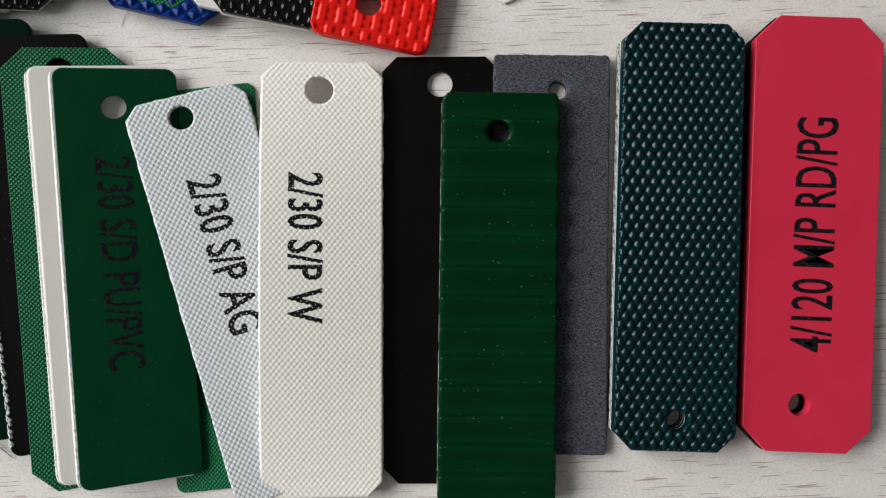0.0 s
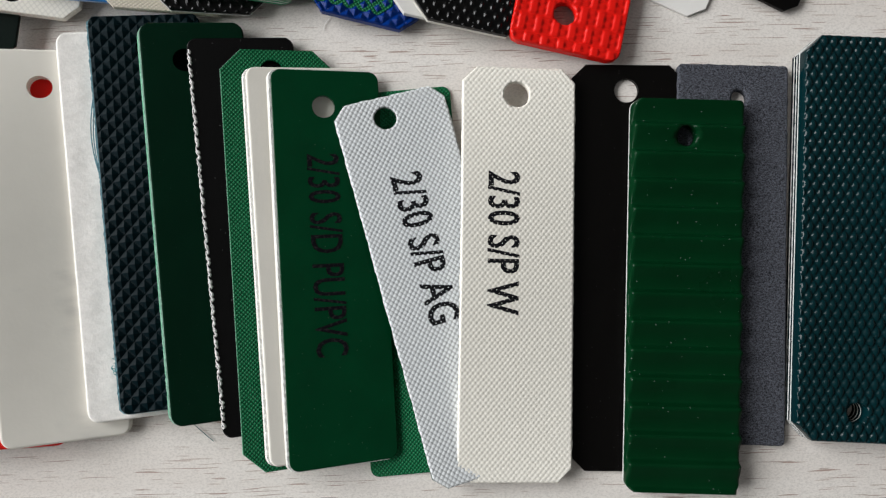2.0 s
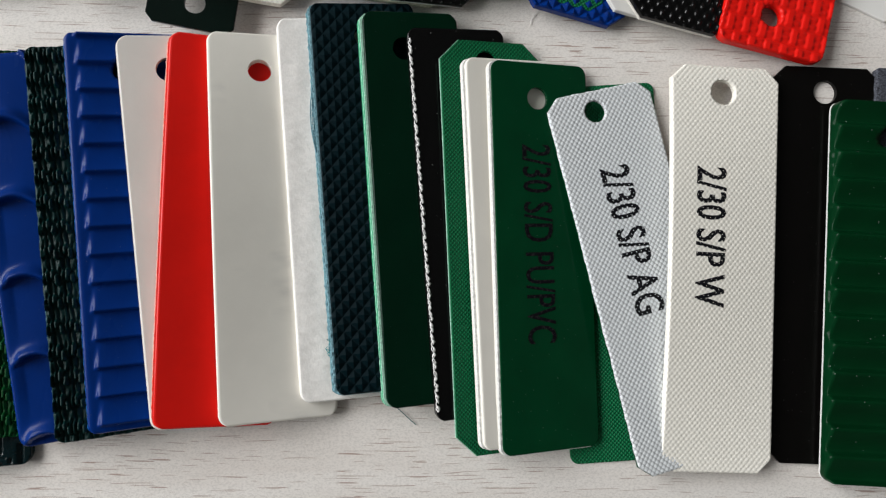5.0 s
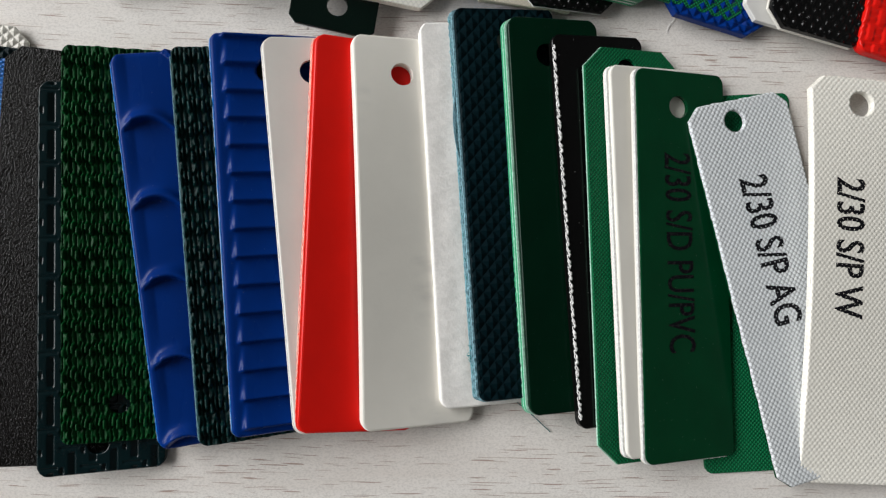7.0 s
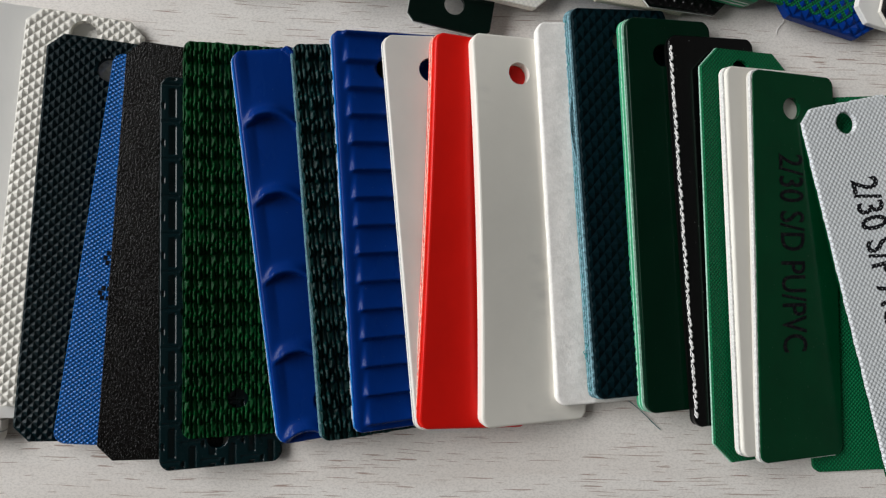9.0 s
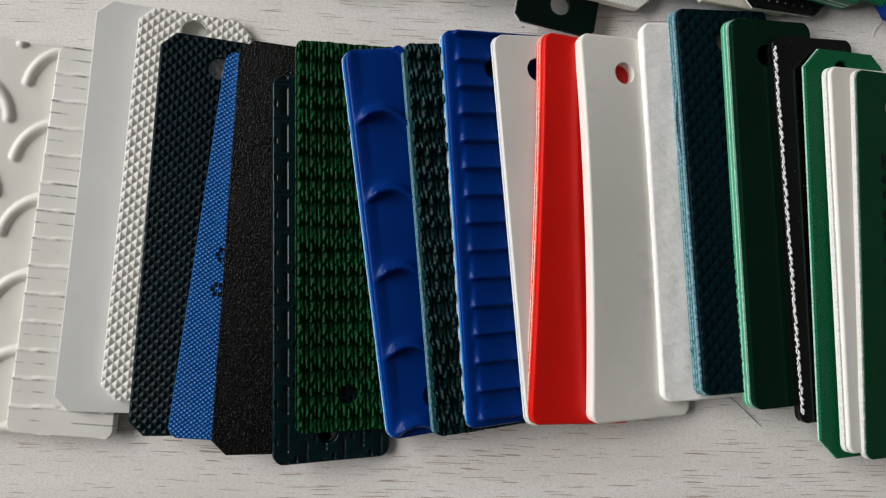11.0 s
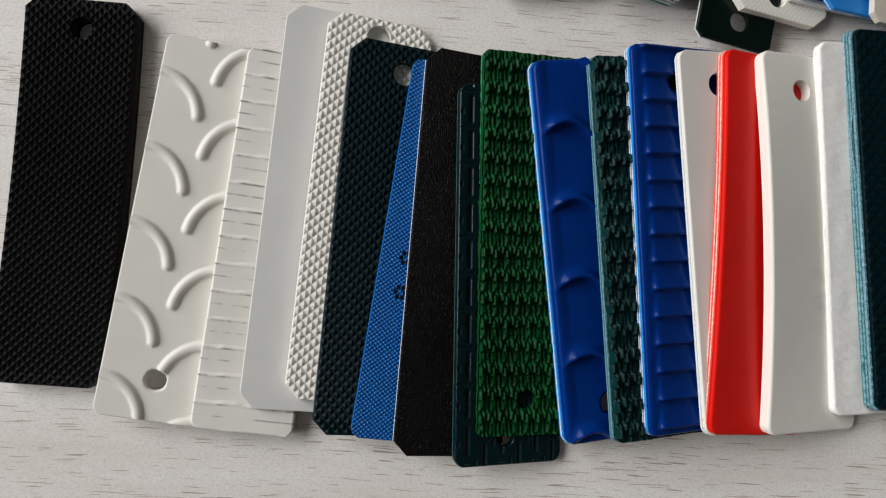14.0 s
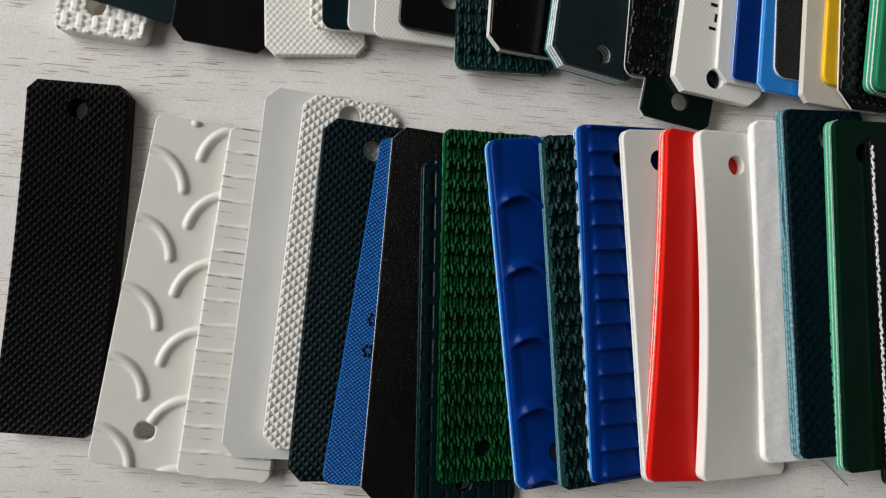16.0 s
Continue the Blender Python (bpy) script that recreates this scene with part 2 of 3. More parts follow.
def box(x0, x1, y0, y1, z0, z1, bevel=0.0):
    bm = bmesh.new()
    bmesh.ops.create_cube(bm, size=1.0)
    for v in bm.verts:
        v.co = Vector(((x0 + x1) / 2 + v.co.x * (x1 - x0), (y0 + y1) / 2 + v.co.y * (y1 - y0), (z0 + z1) / 2 + v.co.z * (z1 - z0)))
    if bevel:
        bmesh.ops.bevel(bm, geom=bm.edges[:], offset=bevel, segments=2, affect="EDGES")
    return bm


def setting(name, boxes, material, label):
    bm = bmesh.new()
    for b in boxes:
        piece = box(*b)
        me = bpy.data.meshes.new("tmp")
        piece.to_mesh(me)
        piece.free()
        bm.from_mesh(me)
        bpy.data.meshes.remove(me)
    return tagged(part(name, bm, material, None), label, "", "", "structure")


FZ, CZ = -0.75, 3.2
setting("floor", [(-3.3, 3.3, -2.8, 3.3, FZ - 0.1, FZ)], FLOOR, "plain brown screed floor under the table")
setting("ceiling", [(-3.3, 3.3, -2.8, 3.3, CZ, CZ + 0.1)], WALL, "plain dull ceiling above the table")
setting("wall_east", [(3.2, 3.3, -2.7, 3.2, FZ, CZ)], WALL, "plain dull painted wall")
setting("wall_north", [(-3.2, 3.3, 3.2, 3.3, FZ, CZ)], WALL, "plain dull painted wall")
setting("wall_south", [(-3.2, 3.3, -2.8, -2.7, FZ, CZ)], WALL, "plain dull painted wall")
setting("wall_west", [(-3.3, -3.2, -2.8, -0.7, FZ, CZ), (-3.3, -3.2, 2.7, 3.3, FZ, CZ), (-3.3, -3.2, -0.7, 2.7, FZ, 0.85), (-3.3, -3.2, -0.7, 2.7, 3.05, CZ)], WALL, "plain dull painted wall with a wide window opening")

table = tagged(new("table"), "pale limed wood table with short dark pores", "table")
table.location = (-0.1, 0.1, FZ)
part("tabletop", box(-0.75, 0.75, -0.36, 0.42, -FZ - 0.028, -FZ, 0.002), WOOD, table)
for lx in (-0.68, 0.68):
    for ly in (-0.29, 0.35):
        part("leg", box(lx - 0.025, lx + 0.025, ly - 0.025, ly + 0.025, 0, -FZ - 0.028, 0.002), WOOD, table)


# ---- sample strips: everything in millimetres until the mesh is made ----
MM = 0.001


def half_width(y, w, l, corner, c):
    d = l / 2 - abs(y)
    if d >= c or c <= 0:
        return w / 2
    return w / 2 - (c - d) if corner == "cut" else w / 2 - c + math.sqrt(max(0.0, c * c - (c - d) ** 2))


def outline(w, l, corner, c, step=4.0):
    """The strip's edge as a closed ring, counter-clockwise."""
    ys = sorted({l / 2, -l / 2} | {s * (l / 2 - c * k / 5) for s in (1, -1) for k in range(6)} | set(np.arange(-l / 2 + c + 1, l / 2 - c, step)))
    right = [(half_width(y, w, l, corner, c), y) for y in ys]
    return right + [(-x, y) for x, y in reversed(right)]


def soft_noise(x, y, seed):
    """Smooth random values in -1 to 1 for arrays, from a few sines."""
    r = np.random.RandomState(seed)
    out = np.zeros(np.broadcast(x, y).shape)
    for _ in range(7):
        a, b, p = r.normal(0, 1), r.normal(0, 1), r.uniform(0, 6.28)
        out += np.sin(a * x + b * y + p)
    return out / 4.0


def mesh_part(name, verts, faces, material, parent, warp, smooth=True, label=""):
    me = bpy.data.meshes.new(name)
    v = warp(np.asarray(verts, float)) * MM
    me.from_pydata(v.tolist(), [], faces)
    me.materials.append(material)
    me.polygons.foreach_set("use_smooth", [smooth] * len(me.polygons))
    ob = new(name, me)
    ob.parent = parent
    if label:
        tagged(ob, label)
    return ob


def cover(parent, name, material, w, l, z0, z1, corner, c, hole, relief, cell, edge, warp, smooth, ragged, label=""):
    """A sheet with its relief, its rounded edge and its punched hole."""
    ny = max(8, int(round(l / cell[1])))
    ys = set(np.linspace(-l / 2, l / 2, ny + 1))
    if relief:
        ys = {k * cell[1] for k in range(-int(l / 2 / cell[1]), int(l / 2 / cell[1]) + 1)} | {-l / 2, l / 2}
    for s in (1, -1):
        ys |= {s * (l / 2 - c * k / 6) for k in range(7)} | {s * (l / 2 - e) for e in (edge * 0.15, edge * 0.5, edge)}
    ys = np.array(sorted(ys))
    ys = ys[np.r_[True, np.diff(ys) > 0.02]]
    xs = set(np.linspace(-w / 2, w / 2, max(6, int(round(w / cell[0]))) + 1))
    if relief:
        xs = {k * cell[0] for k in range(-int(w / 2 / cell[0]), int(w / 2 / cell[0]) + 1)} | {-w / 2, w / 2}
    for s in (1, -1):
        xs |= {s * (w / 2 - e) for e in (edge * 0.15, edge * 0.5, edge)}
    xs = np.array(sorted(xs))
    xs = xs[np.r_[True, np.diff(xs) > 0.02]] / (w / 2)
    hw = np.array([half_width(y, w, l, corner, c) for y in ys])
    X = xs[None, :] * hw[:, None]
    Y = np.repeat(ys[:, None], len(xs), 1)
    if ragged:
        X = X + ragged * soft_noise(Y * 1.1, X * 0.05 + 3, 5) * np.abs(xs[None, :]) ** 8
        Y = Y + ragged * soft_noise(X * 1.3, Y * 0.05, 9) * (np.abs(Y) / (l / 2)) ** 40
    d = np.minimum(hw[:, None] - np.abs(X), l / 2 - np.abs(Y)).clip(0, None)
    Z = z1 + (relief(X, Y) if relief else 0.0) * np.clip(d / 0.5, 0, 1)
    t = np.clip(d / edge, 0, 1)
    Z = Z - min(edge, 0.6 * (z1 - z0)) * (1 - np.sqrt(1 - (1 - t) ** 2))
    nyv, nxv = X.shape
    idx = np.arange(nyv * nxv).reshape(nyv, nxv)
    quads = np.stack([idx[:-1, :-1], idx[:-1, 1:], idx[1:, 1:], idx[1:, :-1]], -1).reshape(-1, 4)
    x, y, z = X.ravel().copy(), Y.ravel().copy(), Z.ravel().copy()
    if hole:
        hx, hy, r = hole
        rr = np.hypot(x - hx, y - hy)
        gone = (rr < r)[quads].any(1)
        rim = np.unique(quads[gone])
        rim = rim[rr[rim] >= r]
        k = r / rr[rim]
        x[rim], y[rim] = hx + (x[rim] - hx) * k, hy + (y[rim] - hy) * k
        quads = quads[~gone]
    e = np.concatenate([quads[:, [0, 1]], quads[:, [1, 2]], quads[:, [2, 3]], quads[:, [3, 0]]])
    key = np.sort(e, 1)
    code = key[:, 0] * (nyv * nxv) + key[:, 1]
    _, inv, cnt = np.unique(code, return_inverse=True, return_counts=True)
    rim_e = e[cnt[inv] == 1]
    n0 = len(x)
    low = np.unique(rim_e)
    at = {int(v): n0 + i for i, v in enumerate(low)}
    verts = np.stack([np.r_[x, x[low]], np.r_[y, y[low]], np.r_[z, np.full(len(low), z0)]], -1)
    faces = quads.tolist() + [[int(b), int(a), at[int(a)], at[int(b)]] for a, b in rim_e]
    used = np.zeros(len(verts), bool)
    used[np.unique(np.concatenate([np.array(f) for f in faces]))] = True
    renum = np.cumsum(used) - 1
    faces = [[int(renum[i]) for i in f] for f in faces]
    return mesh_part(name, verts[used], faces, material, parent, warp, smooth, label)


def ply(parent, name, material, w, l, z0, z1, corner, c, out, wave, seed, warp, slant=0.0, top=1.0, label=""):
    """One layer of the carcass as it shows all round the cut edge."""
    ring = outline(w, l, corner, c, 1.2 if wave else 5.0)
    n = len(ring)
    r = np.random.RandomState(seed)
    verts = []
    ph = r.uniform(0, 6)
    run = np.cumsum([0] + [math.dist(ring[i], ring[i - 1]) for i in range(1, n)])
    wob = wave * (np.sin(run * 2.1 + ph) + 0.6 * np.sin(run * 0.83 + 2 * ph) + r.normal(0, 0.12, n))
    for grow, z in ((out, z0), (out, z1), (-1.2, z1), (-1.2, z0)):
        for (px, py), q in zip(ring, wob):
            g = grow if px < 0 or grow < -1 else min(grow, 0.0) - 0.15
            k = 1 + 2 * (g + (0.8 * q if grow > -1 else 0.0)) / w
            lean = slant * (top - z) / top if px < 0 and grow > -1 else 0.0
            verts.append((px * k - lean, py * (1 + 2 * grow / l), z + q))
    faces = []
    for a in range(4):
        b = (a + 1) % 4
        faces += [[a * n + i, a * n + (i + 1) % n, b * n + (i + 1) % n, b * n + i] for i in range(n)]
    return mesh_part(name, verts, faces, material, parent, warp, False, label)


def lettering(parent, text, x, y, run, tall, turn, z, warp, bold):
    """Stamped writing: its middle, its length and height, and its turn."""
    cu = bpy.data.curves.new("writing", "FONT")
    cu.body, cu.align_x, cu.align_y, cu.offset, cu.resolution_u = text, "CENTER", "CENTER", bold, 3
    tmp = new("writing", cu)
    bpy.context.view_layer.update()
    me0 = bpy.data.meshes.new_from_object(tmp.evaluated_get(bpy.context.evaluated_depsgraph_get()))
    bpy.data.objects.remove(tmp)
    bm = bmesh.new()
    bm.from_mesh(me0)
    bpy.data.meshes.remove(me0)
    bmesh.ops.subdivide_edges(bm, edges=[e for e in bm.edges if e.calc_length() > 0.25], cuts=2)
    co = np.array([v.co[:2] for v in bm.verts])
    lo, hi = co.min(0), co.max(0)
    co = (co - (lo + hi) / 2) / (hi - lo) * (run, tall)
    a = radians(turn)
    px, py = co[:, 0] * math.cos(a) - co[:, 1] * math.sin(a) + x, co[:, 0] * math.sin(a) + co[:, 1] * math.cos(a) + y
    res = warp(np.stack([px, py, np.full(len(px), z)], -1)) * MM
    for v, q in zip(bm.verts, res):
        v.co = q
    return part("lettering", bm, INK, parent, "black stamped type code")


FRONT, BACK = "front row of belt samples", "back row of belt samples"


def strip(label, at, size, face, relief=None, corner="round", c=3.0, hole=None, cell=(2.0, 2.0), edge=0.6, layers=(), bow=0.0, curl=0.0,
          smooth=True, ragged=0.0, writing=(), group=FRONT, plies_wave=0.085, slant=0.0, ink=0.0, sweep=0.0):
    """A belt sample. at: x, y, z of the middle of its underside, turn, sideways lean and lengthwise lean in degrees; size: width, length, thickness.
    layers: (part's name, material, share of the thickness, how far it stands out), from the top down, under the cover."""
    w, l, th = size
    root = tagged(new("belt_sample"), label, "belt sample", group)
    root.matrix_world = pose(at[0] * MM, at[1] * MM, at[2] * MM) @ pose(0, 0, 0, 0, 0, at[3]) @ pose(0, 0, 0, at[5], at[4], 0)

    def warp(v):
        v = np.array(v, float)
        v[:, 0] += sweep * (2 * v[:, 1] / l) ** 2
        v[:, 2] += bow * (1 - (2 * v[:, 1] / l) ** 2) * (0.5 - v[:, 0] / w) + curl * (2 * v[:, 1] / l)
        return v

    layers = layers or (("backing", face, 0.4, 0.0),)
    share = 1.0 - sum(a[2] for a in layers)
    z = th * (1 - share)
    cover(root, "cover", face, w, l, z, th, corner, c, hole, relief, cell, edge, warp, smooth and relief is not None, ragged)
    for i, (name, material, s, out) in enumerate(layers):
        ply(root, name, material, w, l, z - th * s, z, corner, c, out, plies_wave if i < len(layers) - 1 else 0.0, 11 + i, warp, slant, th)
        z -= th * s
    if hole:
        ring = [(hole[0] + hole[2] * math.cos(k * math.pi / 12), hole[1] + hole[2] * math.sin(k * math.pi / 12)) for k in range(24)]
        low = th * (1 - share)
        for material, s in ([(face, 1 - share)] if th < 5 else [(a[1], a[2]) for a in layers]):
            vs = [(x, y, q) for q in (low, low - th * s) for x, y in ring]
            mesh_part("hole_wall", vs, [[i, (i + 1) % 24, 24 + (i + 1) % 24, 24 + i] for i in range(24)], material, root, warp)
            low -= th * s
    for text, x, y, run, tall, turn in writing:
        for strike, lift in ((-0.1, 0.06), (0.1, 0.09)):
            lettering(root, text, x, y + strike, run, tall, turn, th + lift + ink, warp, 0.014 if ink else 0.004)
    return root


# ---- reliefs: height in millimetres over the face ----
def tri(a):
    return 1 - np.abs(2 * (a - np.floor(a)) - 1)


def pyramids(px, py, high):
    """Rows of small four-sided points on a diagonal lattice."""
    return lambda x, y: high * np.minimum(tri(x / px + y / py), tri(x / px - y / py))


def lattice(px, py, high):
    """Thin crossing ridges round small sunk diamonds."""
    return lambda x, y: high * np.abs(1 - np.minimum(tri(x / px + y / py), tri(x / px - y / py))) ** 1.3


def domes(px, py, high):
    """Pillow-shaped lozenges on a diagonal lattice, with narrow valleys."""
    return lambda x, y: high * np.abs(np.sin(math.pi * (x / px + y / py)) * np.sin(math.pi * (x / px - y / py))) ** 0.42


def saw(pitch, high, margin=0.0, w=40.0, phase=0.0):
    """Cross ribs with a steep lower side; a plain margin at the left edge if wanted."""
    def f(x, y):
        a = (phase - y) / pitch
        a = a - np.floor(a)
        rib = np.where(a < 0.9, 0.6 * (a / 0.9) + 0.4 * (a / 0.9) ** 4, np.clip((1 - a) / 0.1, 0, 1))
        keep = np.clip((x + w / 2 - margin - 1.2 * (1 - a)) / 1.2, 0, 1) if margin else 1.0
        return high * rib * keep
    return f


def ledges(pitch, high):
    """Cross ribs that stand highest at their upper edge and fall away downwards to the next."""
    def f(x, y):
        a = -y / pitch
        a = a - np.floor(a)
        return high * np.where(a < 0.80, 0.5 + 0.5 * np.cos(math.pi * (a / 0.80) ** 0.75), 0.5 - 0.5 * np.cos(math.pi * (a - 0.80) / 0.20))
    return f


def knobs(px, py, high):
    """Staggered round knobs of a coarse weave."""
    def f(x, y):
        out = np.zeros(np.shape(x))
        for off in (0.0, 0.5):
            u, v = x / px + off, y / py + 0.5 - off
            u, v = u - np.floor(u) - 0.5, v - np.floor(v) - 0.5
            out = np.maximum(out, np.clip(1 - (u / 0.5) ** 2 - (v / 0.46) ** 2, 0, 1))
        return high * np.sqrt(out)
    return f


def scallops(pitch, high, w=40.0):
    """Wide shells: each ends in an arched lip."""
    def f(x, y):
        q = x + 10
        arch = y + np.where(q < 0, 0.045, 0.07) * np.clip(q, -10, 14) ** 2 + 10.4
        a = arch / pitch
        a = a - np.floor(a)
        lip = np.exp(-(((a - 0.05) * pitch) / np.where(a < 0.05, 0.9, 2.3)) ** 2) * 1.2
        body = 0.6 * (1 - a) ** 2
        rim = np.clip((x + w / 2) / 5.0, 0, 1)
        rim = rim * rim
        plain = np.clip((6.5 - x) / 5.0, 0, 1)
        return (high * (lip + body) * rim + high * 0.4 * (1 - rim)) * plain
    return f


def tread(high):
    """Bent bars in two staggered columns, as on chequer plate."""
    def f(x, y):
        out = np.zeros_like(x)
        for k in range(-4, 5):
            for ccx, ccy, a0, a1 in ((-20.6, 10.9 + 26.7 * k, 0.14, 1.65), (15.2, 25.2 + 26.7 * k, 1.55, 3.05)):
                rad = 16.0
                ang = np.arctan2(y - ccy, x - ccx)
                aa = np.clip(ang, a0, a1)
                d = np.hypot(x - ccx - rad * np.cos(aa), y - ccy - rad * np.sin(aa))
                out = np.maximum(out, np.sqrt(np.clip(1 - (d / 1.7) ** 2, 0, 1)))
        return high * out
    return f


def tufts(px, py, high, seed):
    """Rough-top: rows of hooked blocks by twos and threes, the second of each group set lower, with bowed strands between the rows."""
    def f(x, y):
        x = x + 0.12 * soft_noise(x * 0.5, y * 0.9, seed + 2)
        y = y + 0.22 * soft_noise(x * 0.8, y * 0.3, seed + 3)
        r = np.random.RandomState(seed).uniform(0.0, 1.0, (97, 89))
        col = np.floor(x / px)
        u = x / px - col
        out = np.full(np.shape(x), -0.42)
        for n, (u0, u1, drop, tall) in enumerate(((0.03, 0.33, 0.0, 0.9), (0.36, 0.66, 0.15, 1.0), (0.70, 0.95, 0.05, 0.6))):
            c = (3 * col + n).astype(int)
            q = y / py + drop + 0.05 * r[5, c % 89]
            row = np.floor(q)
            v = q - row
            amp = r[row.astype(int) % 97, c % 89]
            side = np.clip(np.minimum(u - u0, u1 - u) * px / 0.2, 0, 1)
            block = np.clip((v - 0.52 + 0.08 * amp) / 0.04, 0, 1) * np.clip((0.90 + 0.05 * amp - v) / 0.10, 0, 1) * side
            out = np.maximum(out, block * tall * (0.85 + 0.35 * amp + 0.3 * (0.9 - v)) - 0.42 * (1 - side))
            mid = (u0 + u1) / 2 + 0.10 * np.sin(np.pi * np.clip(v / 0.5, 0, 1)) * (1 if n % 2 else -1)
            d = (u - mid) * px / (0.34 + 0.1 * amp)
            strand = np.sqrt(np.clip(1 - d * d, 0, 1)) * np.clip(v / 0.05, 0, 1) * np.clip((0.46 - v) / 0.12, 0, 1)
            out = np.maximum(out, strand * (0.0 + 0.42 * amp) - 0.42 * (1 - strand))
        return high * (0.8 * out + 0.04 * soft_noise(x * 2.8, y * 2.6, seed + 1))
    return f


def blocks(px, py, high, seed):
    """Basket of little bars: each cell holds ragged upright bars."""
    def f(x, y):
        row = np.floor(y / py)
        xo = x + (row % 2) * px / 2
        u, v = xo / px - np.floor(xo / px), y / py - np.floor(y / py)
        bar = (np.clip(np.minimum(u, 1 - u) * 9, 0, 1)) * np.clip(np.minimum(v, 1 - v) * 8, 0, 1)
        side = np.where(u < 0.5, 1.0, 0.45 + 0.35 * np.sin(v * 14 + row))
        return high * (bar * side + 0.1 * soft_noise(x * 2.1, y * 2.4, seed))
    return f


def maze(pitch, high):
    """Basket of sunk slots: each slopes down to a steep wall, every other column set half a step along, with small notches beside them."""
    def f(x, y):
        big = 2 * pitch
        c = np.floor((x + 20) / pitch)
        u = (x + 20) - c * pitch
        q = (y + (c % 2) * pitch) / big
        v = (q - np.floor(q)) * big
        ends = np.clip((v - 1.2) / 0.3, 0, 1) * np.clip((11.4 - v) / 0.3, 0, 1)
        slot = np.clip((u - 2.9) / 2.0, 0, 1) * np.clip((5.3 - u) / 0.3, 0, 1) * ends
        tip = np.clip(1 - np.abs(v - 5.4) / 1.5, 0, 1)
        notch = np.clip((u - 0.3) / 1.0, 0, 1) * np.clip((1.75 - u) / 0.3, 0, 1) * np.clip(tip * 3 - (1.75 - u), 0, 1)
        seam = np.clip(1 - np.minimum(v, big - v) / 0.5, 0, 1) * np.clip((u - 0.4) / 0.3, 0, 1)
        return high * (0.4 - 0.7 * slot - 0.55 * notch - 0.3 * seam)
    return f


def steps(pitch, high):
    def f(x, y):
        a = (y + 0.25 * np.sin(x * 0.3)) / pitch
        a = a - np.floor(a)
        return high * (a + 0.5 * np.exp(-((a - 0.97) * pitch / 0.4) ** 2))
    return f


def pips(px, py, high):
    """Small upright oval pips in staggered rows on a plain face."""
    def f(x, y):
        row = np.floor(y / py)
        xo = x / px + 0.5 * (row % 2)
        u, v = (xo - np.floor(xo) - 0.5) * px, (y / py - row - 0.5) * py
        return high * np.sqrt(np.clip(1 - (u / 0.62) ** 2 - (v / 1.25) ** 2, 0, 1))
    return f


# ---- front row, from the black one beside the white tread plate to the coral one ----
P2 = (("ply", FABRIC_WHITE, 0.16, 0.1), ("backing", TEAL_EDGE, 0.2, 0.0))

strip("thick black rubber belt sample with raised diamond lattice and plies", (-400.4, 83.6, 0.0, -0.9, 0, 0), (39.5, 137.0, 6), BLACK_MATT, lattice(3.2, 3.4, 0.75), "cut", 4.2,
      (0.5, 58, 3.9), (0.4, 0.425), 0.4, (("ply", FABRIC_DARK, 0.12, 0.15), ("layer", BLACK_MATT, 0.16, -0.1), ("ply", FABRIC_DARK, 0.12, 0.15), ("backing", BLACK_MATT, 0.25, 0.0)), smooth=False, plies_wave=0.16, sweep=-1.5)
strip("white plastic belt sample with bent raised bars like chequer plate", (-356.5, 72.1, 4.4, -6.5, 7.5, -0.3), (40, 134.7, 3), WHITE, tread(1.25), "round", 3.5, (-1.4, -53.1, 3.6), (0.55, 0.55), 0.5)
strip("white belt sample with cross steps and dark scuff lines", (-328.3, 70.0, 3.8, -4.4, 6.5, -0.3), (35, 134.7, 3.5), SCUFFED, steps(9.6, 0.7), "round", 3.5, None, (1.2, 0.5), 0.8)
strip("thin plain grey-white plastic belt sample with cut corners", (-310.9, 82.5, 5.8, -2.9, 12.5, -0.4), (40, 142.6, 1), GREY_WHITE, None, "cut", 5, None, (4, 4), 0.3, bow=-0.8)
strip("white belt sample covered in small diamond points", (-297.3, 83.7, 4.5, -2.8, 13, 0), (38, 137.3, 1.8), WHITE_WARM, pyramids(3.52, 3.6, 0.6), "cut", 5, (-0.6, 62.0, 4.2), (0.44, 0.45), 0.3, smooth=False)
strip("blue-black belt sample with fine diamond points and cut corners", (-286.9, 73.6, 5.2, -1.9, 15, 0), (40, 139.1, 2), NAVY, pyramids(3.2, 3.6, 0.8), "cut", 5, (0, 59.0, 4.1), (0.4, 0.45), 0.3, smooth=False)
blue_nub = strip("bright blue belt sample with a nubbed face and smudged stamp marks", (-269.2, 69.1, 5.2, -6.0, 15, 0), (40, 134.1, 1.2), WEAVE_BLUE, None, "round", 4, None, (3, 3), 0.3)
strip("black leather-grained belt sample with a white edge line", (-259.5, 70.0, 5.2, -1.4, 15, 0), (40, 143.1, 2), LEATHER, None, "cut", 5, None, (2, 2), 0.4, (("backing", FABRIC_WHITE, 0.3, 0.05),))
strip("dark petrol belt sample with raised basket bars", (-243.1, 63.5, 5.2, 2.5, 15, 0), (40, 133.6, 2.4), TEAL_BARS, maze(6.4, 1.3), "round", 4, (-1.5, -57, 3.4), (0.32, 0.4), 0.5, (("ply", FABRIC_BLACK, 0.15, 0.05), ("backing", TEAL_EDGE, 0.2, 0.0)))
strip("grass green rough-top belt sample with ragged tufts", (-235.6, 75.0, 5.4, 2.3, 13.0, 0.8), (40, 135.2, 3), GREEN_GRASS, tufts(4.2, 8.2, 2.6, 3), "round", 3, (-2.1, -55, 3.4), (0.3, 0.3), 0.4, (("backing", GREEN_LIT_EDGE, 0.35, 0.1),), ragged=0.25)
